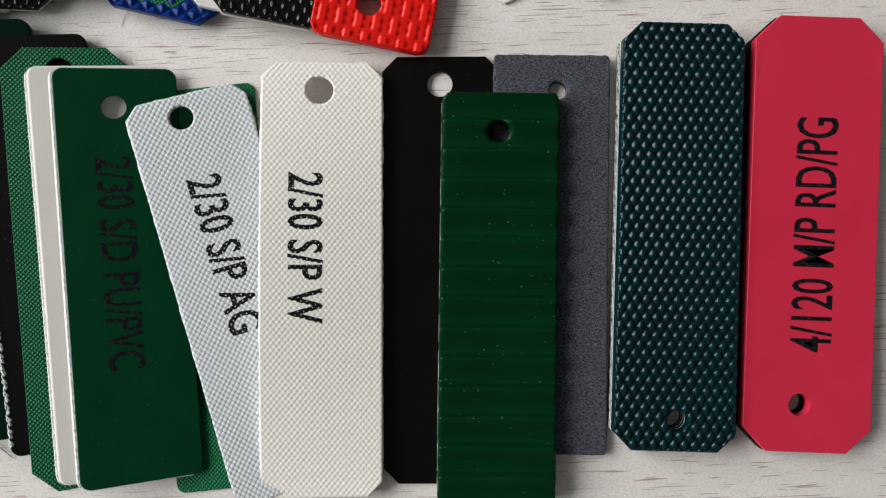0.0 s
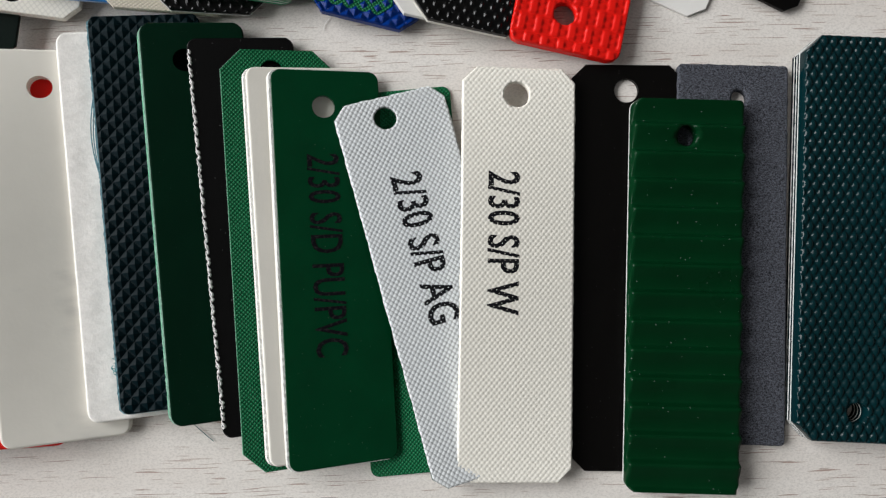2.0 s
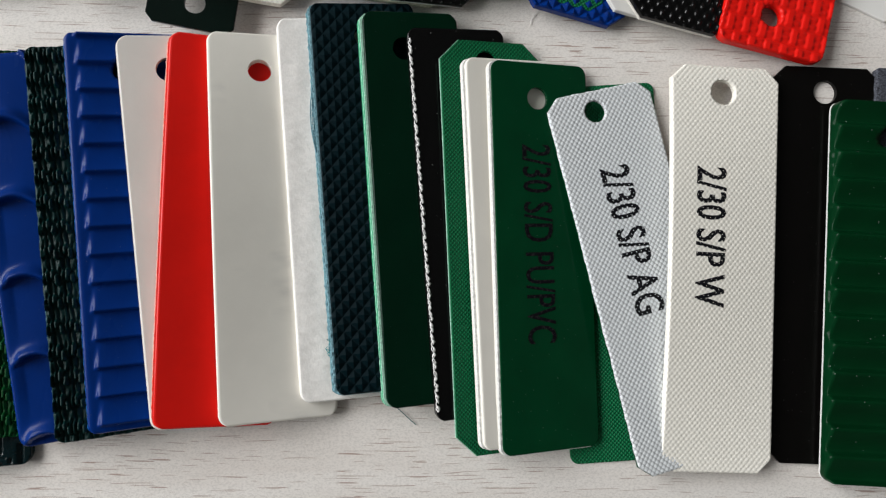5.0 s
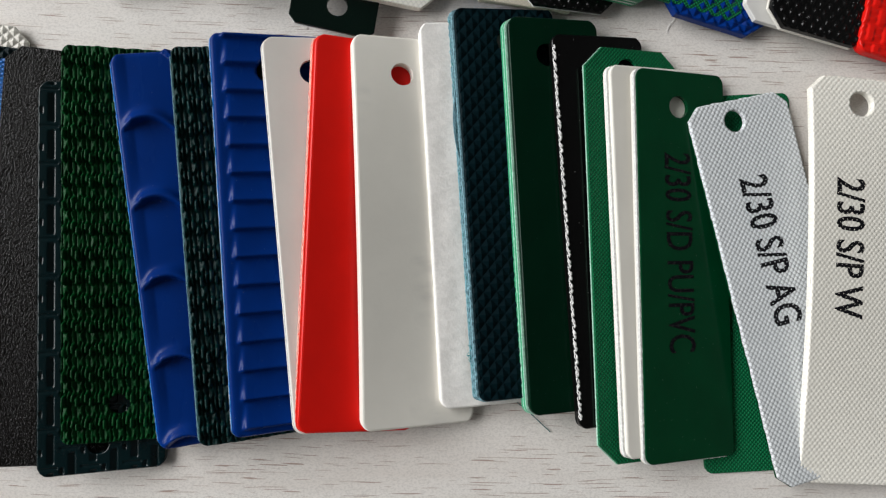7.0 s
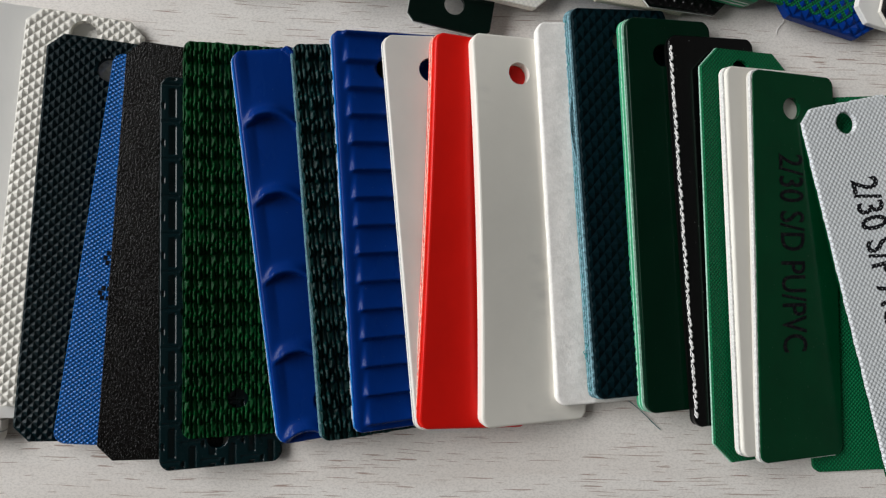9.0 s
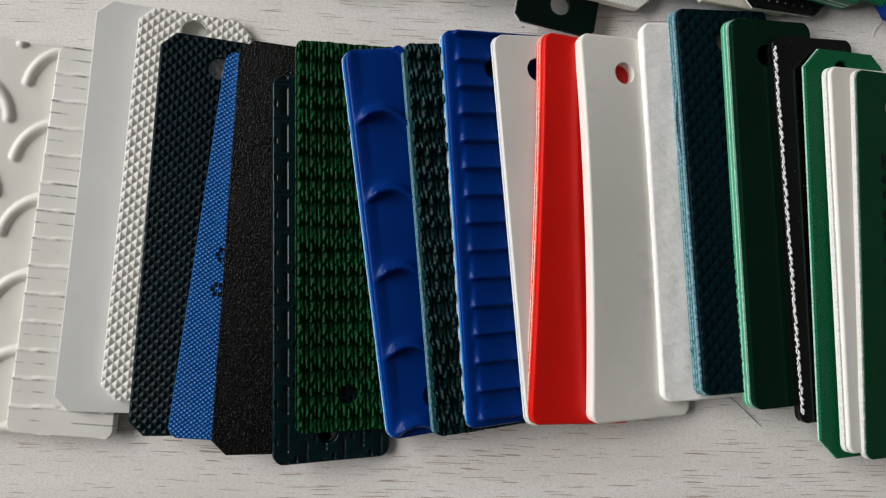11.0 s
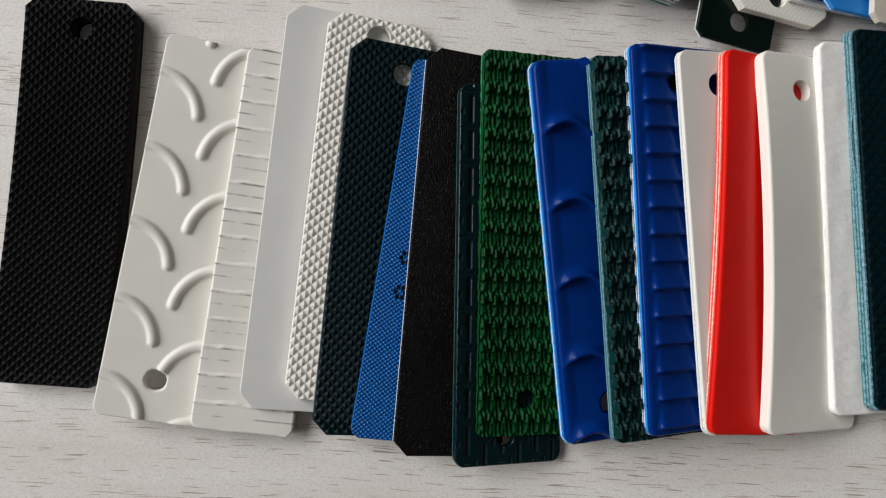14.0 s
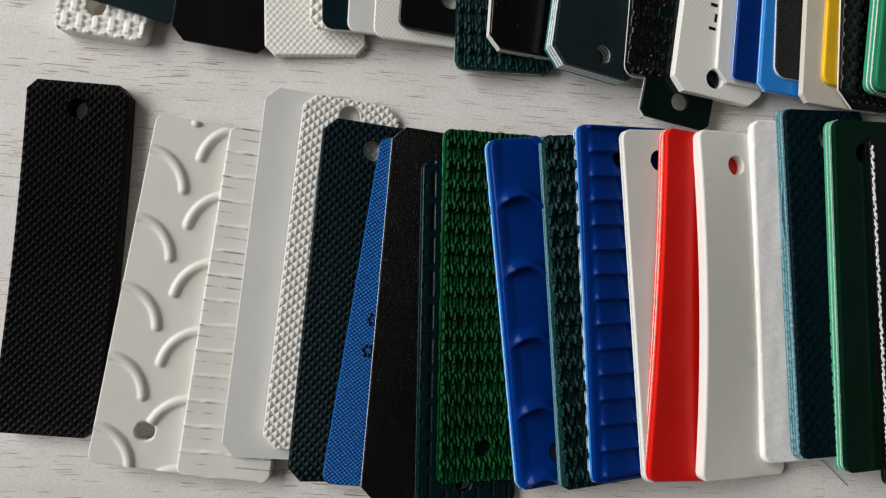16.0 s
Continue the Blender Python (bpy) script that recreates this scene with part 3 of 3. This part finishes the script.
strip("royal blue belt sample with wide arched lips", (-211.3, 74.7, 5.8, 9.0, 10.0, 2.0), (40, 135.2, 3.6), BLUE, scallops(27.0, 2.0), "round", 4, (-2.5, -54.6, 3.8), (0.6, 0.5), 2.2, (("layer", BLUE_LIGHT, 0.2, 0.05), ("ply", FABRIC_WHITE, 0.12, 0.12), ("backing", BLUE_LIGHT, 0.18, 0.05)), slant=0.8)
strip("petrol green rough-top belt sample with ragged tufts", (-193.6, 76.6, 7.6, 6.4, 16, -0.1), (40, 134.2, 3.2), TEAL_TUFT, tufts(4.4, 8.4, 2.6, 7), "round", 3, None, (0.33, 0.33), 0.4, (("ply", TEAL_FRAY, 0.12, 0.1), ("layer", TEAL_EDGE, 0.2, 0.0), ("backing", TEAL_FRAY, 0.1, 0.1)), ragged=0.25, slant=0.6)
strip("royal blue belt sample with sharp cross ribs", (-181.8, 80.3, 7.6, 5.3, 17.5, -0.3), (40, 135.9, 3.8), BLUE, saw(9.4, 2.0, 3.0), "round", 3, (-1.5, 54.7, 4), (0.6, 0.42), 2.0, (("layer", BLUE_LIGHT, 0.24, 0.05), ("ply", FABRIC_WHITE, 0.11, 0.12), ("layer", BLUE_LIGHT, 0.14, 0.05), ("backing", FABRIC_WHITE, 0.1, 0.1)), slant=0.4)
strip("thin pinkish white silicone belt sample with a punched hole", (-162.7, 80.8, 8.0, 6.6, 16, 0.1), (40, 134.9, 2), WHITE_PINK, None, "round", 4, (-4, 55.3, 4.2), (1.2, 1.2), 0.5, (("backing", FABRIC_WHITE, 0.35, 0.08),), slant=0.4)
strip("smooth signal red belt sample with fabric plies in its edge", (-153.8, 80.0, 6.1, -1.1, 16, -1.1), (40, 135.6, 3.8), RED, None, "round", 4, None, (2, 2), 1.0, bow=2.0, layers=(("layer", RED_LIT_EDGE, 0.12, 0.04), ("ply", FABRIC_PINK, 0.12, 0.18), ("layer", RED_LIT_EDGE, 0.14, 0.04), ("ply", FABRIC_PINK, 0.12, 0.18), ("backing", RED_LIT_EDGE, 0.14, 0.04)), slant=1)
strip("smooth thick white belt sample with a punched hole", (-137.1, 81.5, 4.8, 2.9, 16, -0.3), (40, 135.8, 4), WHITE_SOILED, None, "round", 4, (-2.7, 54.3, 4.0), (1.2, 1.2), 1.0, bow=3.5)
strip("white felt belt sample with a fuzzy face", (-111.4, 88.6, 3.8, 4.5, 9, 0.3), (40, 135.0, 3), FELT_WHITE, lambda x, y: 0.12 * soft_noise(x * 1.3, y * 1.2, 4), "round", 4, None, (0.8, 0.8), 0.9, ragged=0.15)
petrol = strip("dull petrol blue belt sample with diamond points and frayed plies", (-101.0, 92.6, 4.7, 4.7, 10.5, -0.6), (36.5, 136.4, 4.4), TEAL_DULL, pyramids(4.8, 5.2, 0.75), "round", 3, (0.5, 56.4, 4), (0.48, 0.52), 0.4,
      (("ply", TEAL_FRAY, 0.16, 0.25), ("layer", TEAL_EDGE, 0.1, 0.0), ("ply", TEAL_FRAY, 0.1, 0.3), ("layer", TEAL_EDGE, 0.1, 0.1), ("ply", TEAL_FRAY, 0.14, 0.3), ("backing", TEAL_EDGE, 0.12, 0.0)), smooth=False, plies_wave=0.16, slant=1.4)
strip("glossy dark green belt sample with pale plies in its edge", (-84.7, 88.5, 5.8, 4.2, 13.5, 0.2), (34, 137.4, 4), GREEN_DARK, None, "round", 4, (-3, 55.5, 4), (1.5, 1.5), 0.6,
      (("ply", FABRIC_GREEN, 0.08, 0.1), ("layer", GREEN_LIT_EDGE, 0.2, 0.05), ("ply", FABRIC_GREEN, 0.08, 0.1), ("backing", GREEN_LIT_EDGE, 0.2, 0.05)), slant=1.4, plies_wave=0.06)
stitched = strip("glossy black belt sample with white yarn showing along its edge", (-67.5, 83.9, 5.3, 4.7, 14.5, -0.1), (35.8, 136.7, 2.8), BLACK_SHINE, None, "round", 3.5, None, (2, 2), 0.6, (("backing", BLACK_MATT, 0.4, 0.0),))
strip("green mesh-faced belt sample with cut corners", (-56.8, 75.4, 6.2, 2.7, 16, -0.1), (38.4, 144.4, 1.4), WEAVE_GREEN, None, "cut", 7, (-2.2, 64.5, 4.2), (1.2, 1.2), 0.25, (("ply", FABRIC_GREEN, 0.4, 0.2),))
strip("smooth white belt sample showing as a narrow border", (-47.4, 73.5, 5.9, 2.8, 15.5, -0.4), (40, 135.4, 2.4), WHITE_WARM, None, "round", 3.5, None, (2, 2), 0.8, (("ply", FABRIC_WHITE, 0.3, 0.1), ("backing", WHITE, 0.2, 0)), slant=1.3)
strip("smooth glossy green belt sample stamped with a type code", (-41.1, 71.6, 6.9, 2.0, 17, 0.3), (37, 136.0, 1.5), GREEN, None, "round", 3.5, (-1.2, 55.3, 3.9), (0.8, 0.8), 0.4, (("ply", FABRIC_WHITE, 0.34, 0.25), ("backing", WHITE, 0.34, 0.1)), writing=(("2/30 S/D PU/PVC", -2.4, 4.1, 69.5, 11, -90),), slant=1.3)
strip("green mesh-faced belt sample lying flat under the pale one", (-15.2, 66.2, 0.0, 3.9, 0, 0), (40, 136.1, 1), WEAVE_GREEN, None, "round", 3, None, (3, 3), 0.25)
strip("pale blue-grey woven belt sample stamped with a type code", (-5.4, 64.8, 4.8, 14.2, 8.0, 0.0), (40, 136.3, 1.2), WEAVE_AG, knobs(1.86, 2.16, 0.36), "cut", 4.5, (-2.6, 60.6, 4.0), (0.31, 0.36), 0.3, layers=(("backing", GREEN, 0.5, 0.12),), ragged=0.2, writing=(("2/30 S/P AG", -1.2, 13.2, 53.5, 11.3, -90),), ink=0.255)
strip("thin black belt sample with cut corners and a punched hole", (61.8, 69.3, 0.0, -1.9, 0.0, 0.0), (40, 144.3, 1.5), BLACK_FILM, None, "cut", 5, (-0.5, 62.8, 4.3), (1.2, 1.2), 0.25)
strip("warm white nubbed belt sample stamped with a type code", (21.9, 67.7, 3.4, -2.2, 3.0, 0.0), (40, 144.4, 2.4), WEAVE_WHITE, knobs(1.86, 2.28, 0.3), "cut", 5, (-0.9, 62.6, 4.6), (0.31, 0.38), 0.4, ragged=0.22, bow=4.0, writing=(("2/30 S/P W", -5.2, 10.4, 49.5, 11.3, -90),), ink=0.2)
strip("grey felt belt sample with a flecked fuzzy face", (98.2, 73.1, 0.0, -2.8, 0.0, 0.0), (39, 134.1, 3), FELT_GREY, lambda x, y: 0.1 * soft_noise(x * 1.6, y * 1.5, 8), "round", 1.5, (2.2, 55.1, 3.0), (0.8, 0.8), 0.5, ragged=0.2)
strip("dark green cross-ribbed belt sample speckled with dust", (80.0, 59.1, 3.2, -2.9, 0.0, 0.0), (39, 135.9, 3.5), GREEN_RIB, ledges(9.7, 2.7), "round", 3.5, (-0.5, 55.2, 3.6), (1.0, 0.42), 0.5, (("backing", FABRIC_WHITE, 0.2, 0.1),), ragged=0.1)
strip("thick petrol belt sample with lens-shaped lozenges and white plies", (139.8, 77.3, 0.0, -3.8, 0.0, 0.0), (40, 140.6, 8), TEAL, domes(3.36, 5.9, 1.25), "cut", 6, (0.8, -60.1, 3.6), (0.42, 0.42), 0.4,
      (("ply", FABRIC_WHITE, 0.05, 0.1), ("layer", TEAL_DULL, 0.15, 0), ("ply", FABRIC_WHITE, 0.05, 0.1), ("layer", TEAL_DULL, 0.16, 0), ("ply", FABRIC_WHITE, 0.05, 0.1), ("backing", TEAL_DULL, 0.16, 0)))
strip("thick coral red rubber belt sample stamped with a type code", (184.2, 76.5, 0.0, -4.4, 0.0, 0.0), (42, 143.5, 7), CORAL, None, "cut", 8, (-2.7, -56.2, 3.7), (1.2, 1.2), 0.3, (("layer", CORAL, 0.15, 0.0), ("backing", BLACK_MATT, 0.5, 0.3)), writing=(("4/120 M/P RD/PG", 0.2, -0.2, 77, 13.6, 90),))

# ---- back row ----
K = dict(group=BACK)
strip("thick white belt sample with knobbly bars", (-388.9, 238.6, 0.0, -5.0, 0, 0), (36, 136.0, 6), WHITE_WARM, blocks(6.2, 6.0, 1.0, 2), "round", 4, (-2.3, -56.6, 4), (0.5, 0.5), 0.8, **K)
strip("dark petrol smooth belt sample", (-369.2, 247.1, 7.7, -13.0, 4.0, 0.0), (40, 136.0, 2), TEAL_BARS, None, "cut", 3, None, (3, 3), 0.4, **K)
strip("plain black belt sample with cut corners", (-342.6, 237.7, 5.1, -4.0, 8, 0), (38, 136.0, 1.5), BLACK_FILM, None, "cut", 5, None, (3, 3), 0.3, **K)
strip("white nubbed belt sample with cut corners", (-316.2, 237.7, 1.0, 5.0, 3, 0), (40, 136.0, 2.5), WEAVE_COARSE, knobs(2.6, 2.9, 0.5), "cut", 4, None, (0.433, 0.483), 0.4, **K)
strip("white belt sample with diamond points", (-295.2, 247.6, 4.8, 2.0, 8.0, 0.0), (40, 136.0, 1.4), WHITE_WARM, pyramids(4.2, 4.4, 0.9), "cut", 3, None, (0.5, 0.5), 0.3, smooth=False, **K)
strip("blue-black smooth belt sample with a pale backing", (-292.1, 247.4, 7.0, 4.0, 10.0, 0.0), (40, 136.0, 1.5), NAVY, None, "round", 4, None, (2, 2), 0.4, (("backing", WHITE, 0.4, 0.1),), **K)
strip("smooth grey-white belt sample with round corners", (-278.7, 245.9, 6.8, 0.8, 11.0, 0.0), (40, 136.0, 1.6), GREY_WHITE, None, "round", 4, None, (2, 2), 0.5, **K)
strip("white nubbed belt sample with round corners", (-268.1, 244.9, 5.3, 0.3, 11.0, 0.0), (40, 136.0, 1.6), WEAVE_WHITE, None, "round", 4, None, (2, 2), 0.5, **K)
strip("glossy black belt sample with round corners", (-256.8, 248.7, 5.8, -1.3, 11.0, 0.0), (40, 136.0, 2.5), BLACK_SHINE, None, "round", 4, (0, -54, 4), (1.2, 1.2), 0.8, **K)
strip("petrol green rough-top belt sample with round corners", (-237.8, 236.0, 3.1, 2.5, 6.0, 0.0), (40, 136.0, 3.4), TEAL_TUFT, tufts(4.2, 8.1, 1.8, 17), "round", 4, None, (0.42, 0.42), 0.5, (("ply", FABRIC_WHITE, 0.12, 0.1), ("backing", TEAL_EDGE, 0.25, 0.0)), **K)
strip("glossy black belt sample with a thick white edge", (-223.0, 242.3, 5.7, -0.6, 15.0, 0.0), (40, 136.0, 5), BLACK_SHINE, None, "cut", 5, None, (2, 2), 0.5, (("layer", WHITE, 0.35, 0.1), ("backing", WHITE, 0.3, 0.0)), **K)
strip("thick petrol twill belt sample with three white plies", (-196.0, 235.5, 6.5, -4.9, 18.0, 0.0), (40, 136.0, 8), WEAVE_TEAL, None, "cut", 6, (2.1, -60, 3.8), (1.2, 1.2), 0.4,
      (("ply", FABRIC_WHITE, 0.13, 0.12), ("layer", TEAL_EDGE, 0.09, 0), ("ply", FABRIC_WHITE, 0.13, 0.12), ("layer", TEAL_EDGE, 0.09, 0), ("ply", FABRIC_WHITE, 0.13, 0.12), ("backing", TEAL_EDGE, 0.2, 0)), plies_wave=0.15, **K)
strip("glossy black belt sample with ragged tufts and pale plies", (-166.9, 235.8, 5.5, -1.9, 13.0, 0.0), (40, 136.0, 4), BLACK_SHINE, tufts(4.0, 7.0, 1.4, 23), "round", 4, None, (0.5, 0.5), 0.5, (("ply", FABRIC_WHITE, 0.12, 0.1), ("layer", BLACK_MATT, 0.2, 0), ("backing", FABRIC_WHITE, 0.12, 0.1)), **K)
strip("narrow blackish green glossy belt sample sticking out", (-157.3, 218.4, 7.5, -8.1, 9.0, 0.0), (30, 136.0, 1.6), GREEN_BLACK, None, "cut", 2.5, (0.8, -59.1, 3.6), (1.2, 1.2), 0.3, (("backing", FABRIC_WHITE, 0.3, 0.1),), **K)
white_nub = strip("white nubbed belt sample with a smudged stamp", (-144.7, 230.0, 6.2, -4.9, 12.0, 0.0), (40, 136.0, 3), WEAVE_WHITE, None, "cut", 5, (-1.8, -60.5, 4), (1.2, 1.2), 0.4, (("backing", WHITE_WARM, 0.5, 0.0),), **K)
strip("smooth grey-white belt sample with cut corners", (-129.9, 235.9, 5.7, -1.9, 12.0, 0.0), (40, 136.0, 1.5), GREY_WHITE, None, "cut", 5, None, (3, 3), 0.4, **K)
strip("smooth royal blue belt sample with fabric edge", (-123.4, 236.9, 6.1, -2.1, 13.0, 0.0), (40, 136.0, 2), BLUE, None, "round", 2, None, (3, 3), 0.6, (("ply", FABRIC_WHITE, 0.12, 0.12), ("backing", BLUE_LIGHT, 0.3, 0)), **K)
strip("light blue belt sample with cut corners", (-113.6, 233.3, 6.1, -1.7, 13.0, 0.0), (40, 136.0, 2), BLUE_LIGHT, None, "cut", 3, None, (3, 3), 0.6, (("ply", FABRIC_WHITE, 0.12, 0.12), ("backing", BLUE_LIGHT, 0.3, 0)), **K)
strip("black fabric belt sample with a frayed white edge", (-109.6, 239.8, 6.6, 0.5, 13.0, 0.0), (40, 136.0, 1.5), WEAVE_BLACK, None, "round", 5, None, (3, 3), 0.4, (("backing", FABRIC_WHITE, 0.5, 0.25),), **K)
strip("beige cotton-faced belt sample", (-97.5, 229.9, 6.0, -0.8, 13.0, 0.0), (40, 136.0, 2), WEAVE_BEIGE, None, "cut", 3, None, (3, 3), 0.4, ragged=0.15, **K)
strip("yellow smooth belt sample", (-88.0, 237.9, 6.1, -1.5, 13.0, 0.0), (40, 136.0, 1.6), YELLOW, None, "round", 4, None, (3, 3), 1.0, **K)
strip("black belt sample with slanting raised pips", (-83.2, 229.3, 6.4, 0.1, 13.0, 0.0), (40, 136.0, 2), BLACK_SHINE, pips(3.6, 2.9, 0.8), "cut", 7, None, (0.33, 0.4), 0.4, (("backing", FABRIC_WHITE, 0.3, 0.1),), **K)
strip("green belt sample with many pale plies", (-70.4, 234.2, 7.0, -3.5, 16.0, 0.0), (40, 136.0, 6), GREEN_PLAIN, None, "round", 4, None, (3, 3), 0.8, (("ply", FABRIC_WHITE, 0.08, 0.1), ("layer", GREEN_LIT_EDGE, 0.2, 0), ("ply", FABRIC_WHITE, 0.08, 0.1), ("backing", GREEN_LIT_EDGE, 0.25, 0)), **K)
strip("blue belt sample with diamond points and cut corners", (-15.6, 224.2, 3.1, -13.0, 6.0, 0.0), (40, 136.0, 3), BLUE, pyramids(5.0, 5.0, 1.1), "cut", 6, None, (0.5, 0.5), 0.4, smooth=False, **K)
strip("green mesh belt sample lying on the blue one", (-24.6, 229.5, 6.1, -13.0, 6.0, 0.0), (40, 136.0, 1.5), WEAVE_GREEN, None, "cut", 4, None, (3, 3), 0.4, **K)
strip("white belt sample with cut corners", (12.0, 223.5, 3.3, -11.0, 8.0, 0.0), (40, 136.0, 2), GREY_WHITE, None, "cut", 5, None, (3, 3), 0.4, **K)
strip("black belt sample with raised pips and a white backing", (19.6, 220.4, 5.8, -11.0, 7.0, 0.0), (40, 136.0, 3), BLACK_SHINE, pips(3.6, 2.9, 0.8), "cut", 6, None, (0.33, 0.4), 0.4, (("backing", WHITE, 0.35, 0.3),), **K)
strip("signal red belt sample with knobbly basket bars", (55.4, 211.4, 4.0, -13.0, 3.0, 0.0), (40, 136.0, 3), RED, blocks(6.0, 6.4, 0.6, 31), "round", 4, (-2.1, -55.2, 4), (0.45, 0.45), 0.6, (("backing", RED, 0.3, 0.1),), **K)
strip("thin grey-white belt sample lying askew", (101.6, 226.7, 0.0, -25.0, 0.0, 0.0), (40, 136.0, 1.2), GREY_WHITE, None, "cut", 5, None, (4, 4), 0.3, **K)
strip("thin black belt sample lying askew at the end of the row", (134.6, 227.6, 2.6, -25.0, 5.0, 0.0), (40, 136.0, 1.5), BLACK_FILM, None, "cut", 4, None, (3, 3), 0.3, **K)
strip("dark green belt sample with round corners lying apart", (204.6, 227.2, 0.0, -25.0, 0.0, 0.0), (40, 136.0, 3), GREEN_DARK, None, "round", 6, None, (3, 3), 0.6, (("backing", GREEN_LIT_EDGE, 0.3, 0.05),), **K)



# ---- small things ----
def tube(name, pts, radius, material, parent=None, sides=6):
    """A thread or yarn along a row of points, in millimetres."""
    pts = [Vector(p) for p in pts]
    verts, faces = [], []
    for i, p in enumerate(pts):
        r = radius[i] if isinstance(radius, list) else radius
        d = (pts[min(i + 1, len(pts) - 1)] - pts[max(i - 1, 0)]).normalized()
        side = d.cross(Vector((0, 0, 1))).normalized()
        up = side.cross(d)
        for k in range(sides):
            a = 2 * math.pi * k / sides
            verts.append(p + r * (side * math.cos(a) + up * math.sin(a)))
    for i in range(len(pts) - 1):
        for k in range(sides):
            faces.append([i * sides + k, i * sides + (k + 1) % sides, (i + 1) * sides + (k + 1) % sides, (i + 1) * sides + k])
    return mesh_part(name, [tuple(v) for v in verts], faces, material, parent, lambda v: v)


YARN = felt("white_yarn", (0.8, 0.79, 0.77), 0.15, 3000.0)
w, l, th = 35.8, 134.6, 2.8
for side in (0.0, 2.2):
    course, thick = [], []
    for k in range(int((l - 5) / 0.5)):
        lump = max(0.0, math.sin(k * 0.78 + side + 0.9 * math.sin(k * 0.13))) ** 2
        course.append((-w / 2 + 0.5 + 0.4 * math.sin(k * 0.78 + side) + random.uniform(-0.15, 0.15), l / 2 - 3 - k * 0.5, th + 0.05 + 0.3 * math.cos(k * 0.78 + side)))
        thick.append(0.19 + 0.38 * lump * random.uniform(0.6, 1.1))
    tube("yarn", course, thick, YARN, stitched)
THREAD = felt("blue_green_thread", (0.02, 0.12, 0.13), 0.3, 3000.0)
FRAY = felt("teased_teal_fibre", (0.06, 0.36, 0.38), 0.3, 3000.0)
ends = [(-100.0 + 1.55 * k, 22.5 - 1.25 * k + 0.4 * math.sin(k * 0.5), 1.0 - 0.08 * k + 0.2) for k in range(10)]
for k in range(7):
    # a few teased-out ends on the felt beside the petrol sample
    tube("frayed_end", [(-19.5 + random.uniform(-1.2, 0.6) + 0.5 * q * math.cos(k * 1.3), -56.0 + 0.8 * k + 0.7 * q, 1.0 + 0.15 * q) for q in range(4)], 0.13, FRAY, petrol)
for k in range(3):
    # plies that have come loose and bulge out along one edge
    tube("loose_ply_strand", [(-18.4 - (1.2 + 0.5 * k) * math.sin(math.pi * q / 14), 41.0 - 2.3 * q + k, 1.2 + 0.7 * k) for q in range(15)], 0.2, TEAL_FRAY, petrol)
tagged(tube("loose_thread", ends, 0.14, THREAD), "thin blue-green loose thread lying on the table", "thread")


def smudges(parent, spots, z):
    """Stamped writing past reading, as plain bars: middle, length and height of each."""
    for x, y, sx, sy in spots:
        part("stamp_mark", box((x - sx / 2) * MM, (x + sx / 2) * MM, (y - sy / 2) * MM, (y + sy / 2) * MM, z * MM, (z + 0.05) * MM), INK, parent)


smudges(blue_nub, [(-11.0 + r * 1.7 * math.cos(k * 1.05), y + r * 1.9 * math.sin(k * 1.05), 1.3, 1.5) for y in (-3.5, -15.5) for r in (1.0,) for k in range(6)], 1.2)
smudges(white_nub, [(-6.0, -41.0, 3.2, 1.3), (-5.0, -36.5, 1.2, 3.4), (-6.4, -31.5, 3.2, 1.4)], 3.0)
fibre = [(-41.5 - 0.5 * k + 0.35 * math.sin(k), 163.5 - 0.95 * k, 0.5) for k in range(8)]
tagged(tube("loose_thread", fibre, 0.11, YARN), "short white fibre lying on the table by the blue sample", "thread")
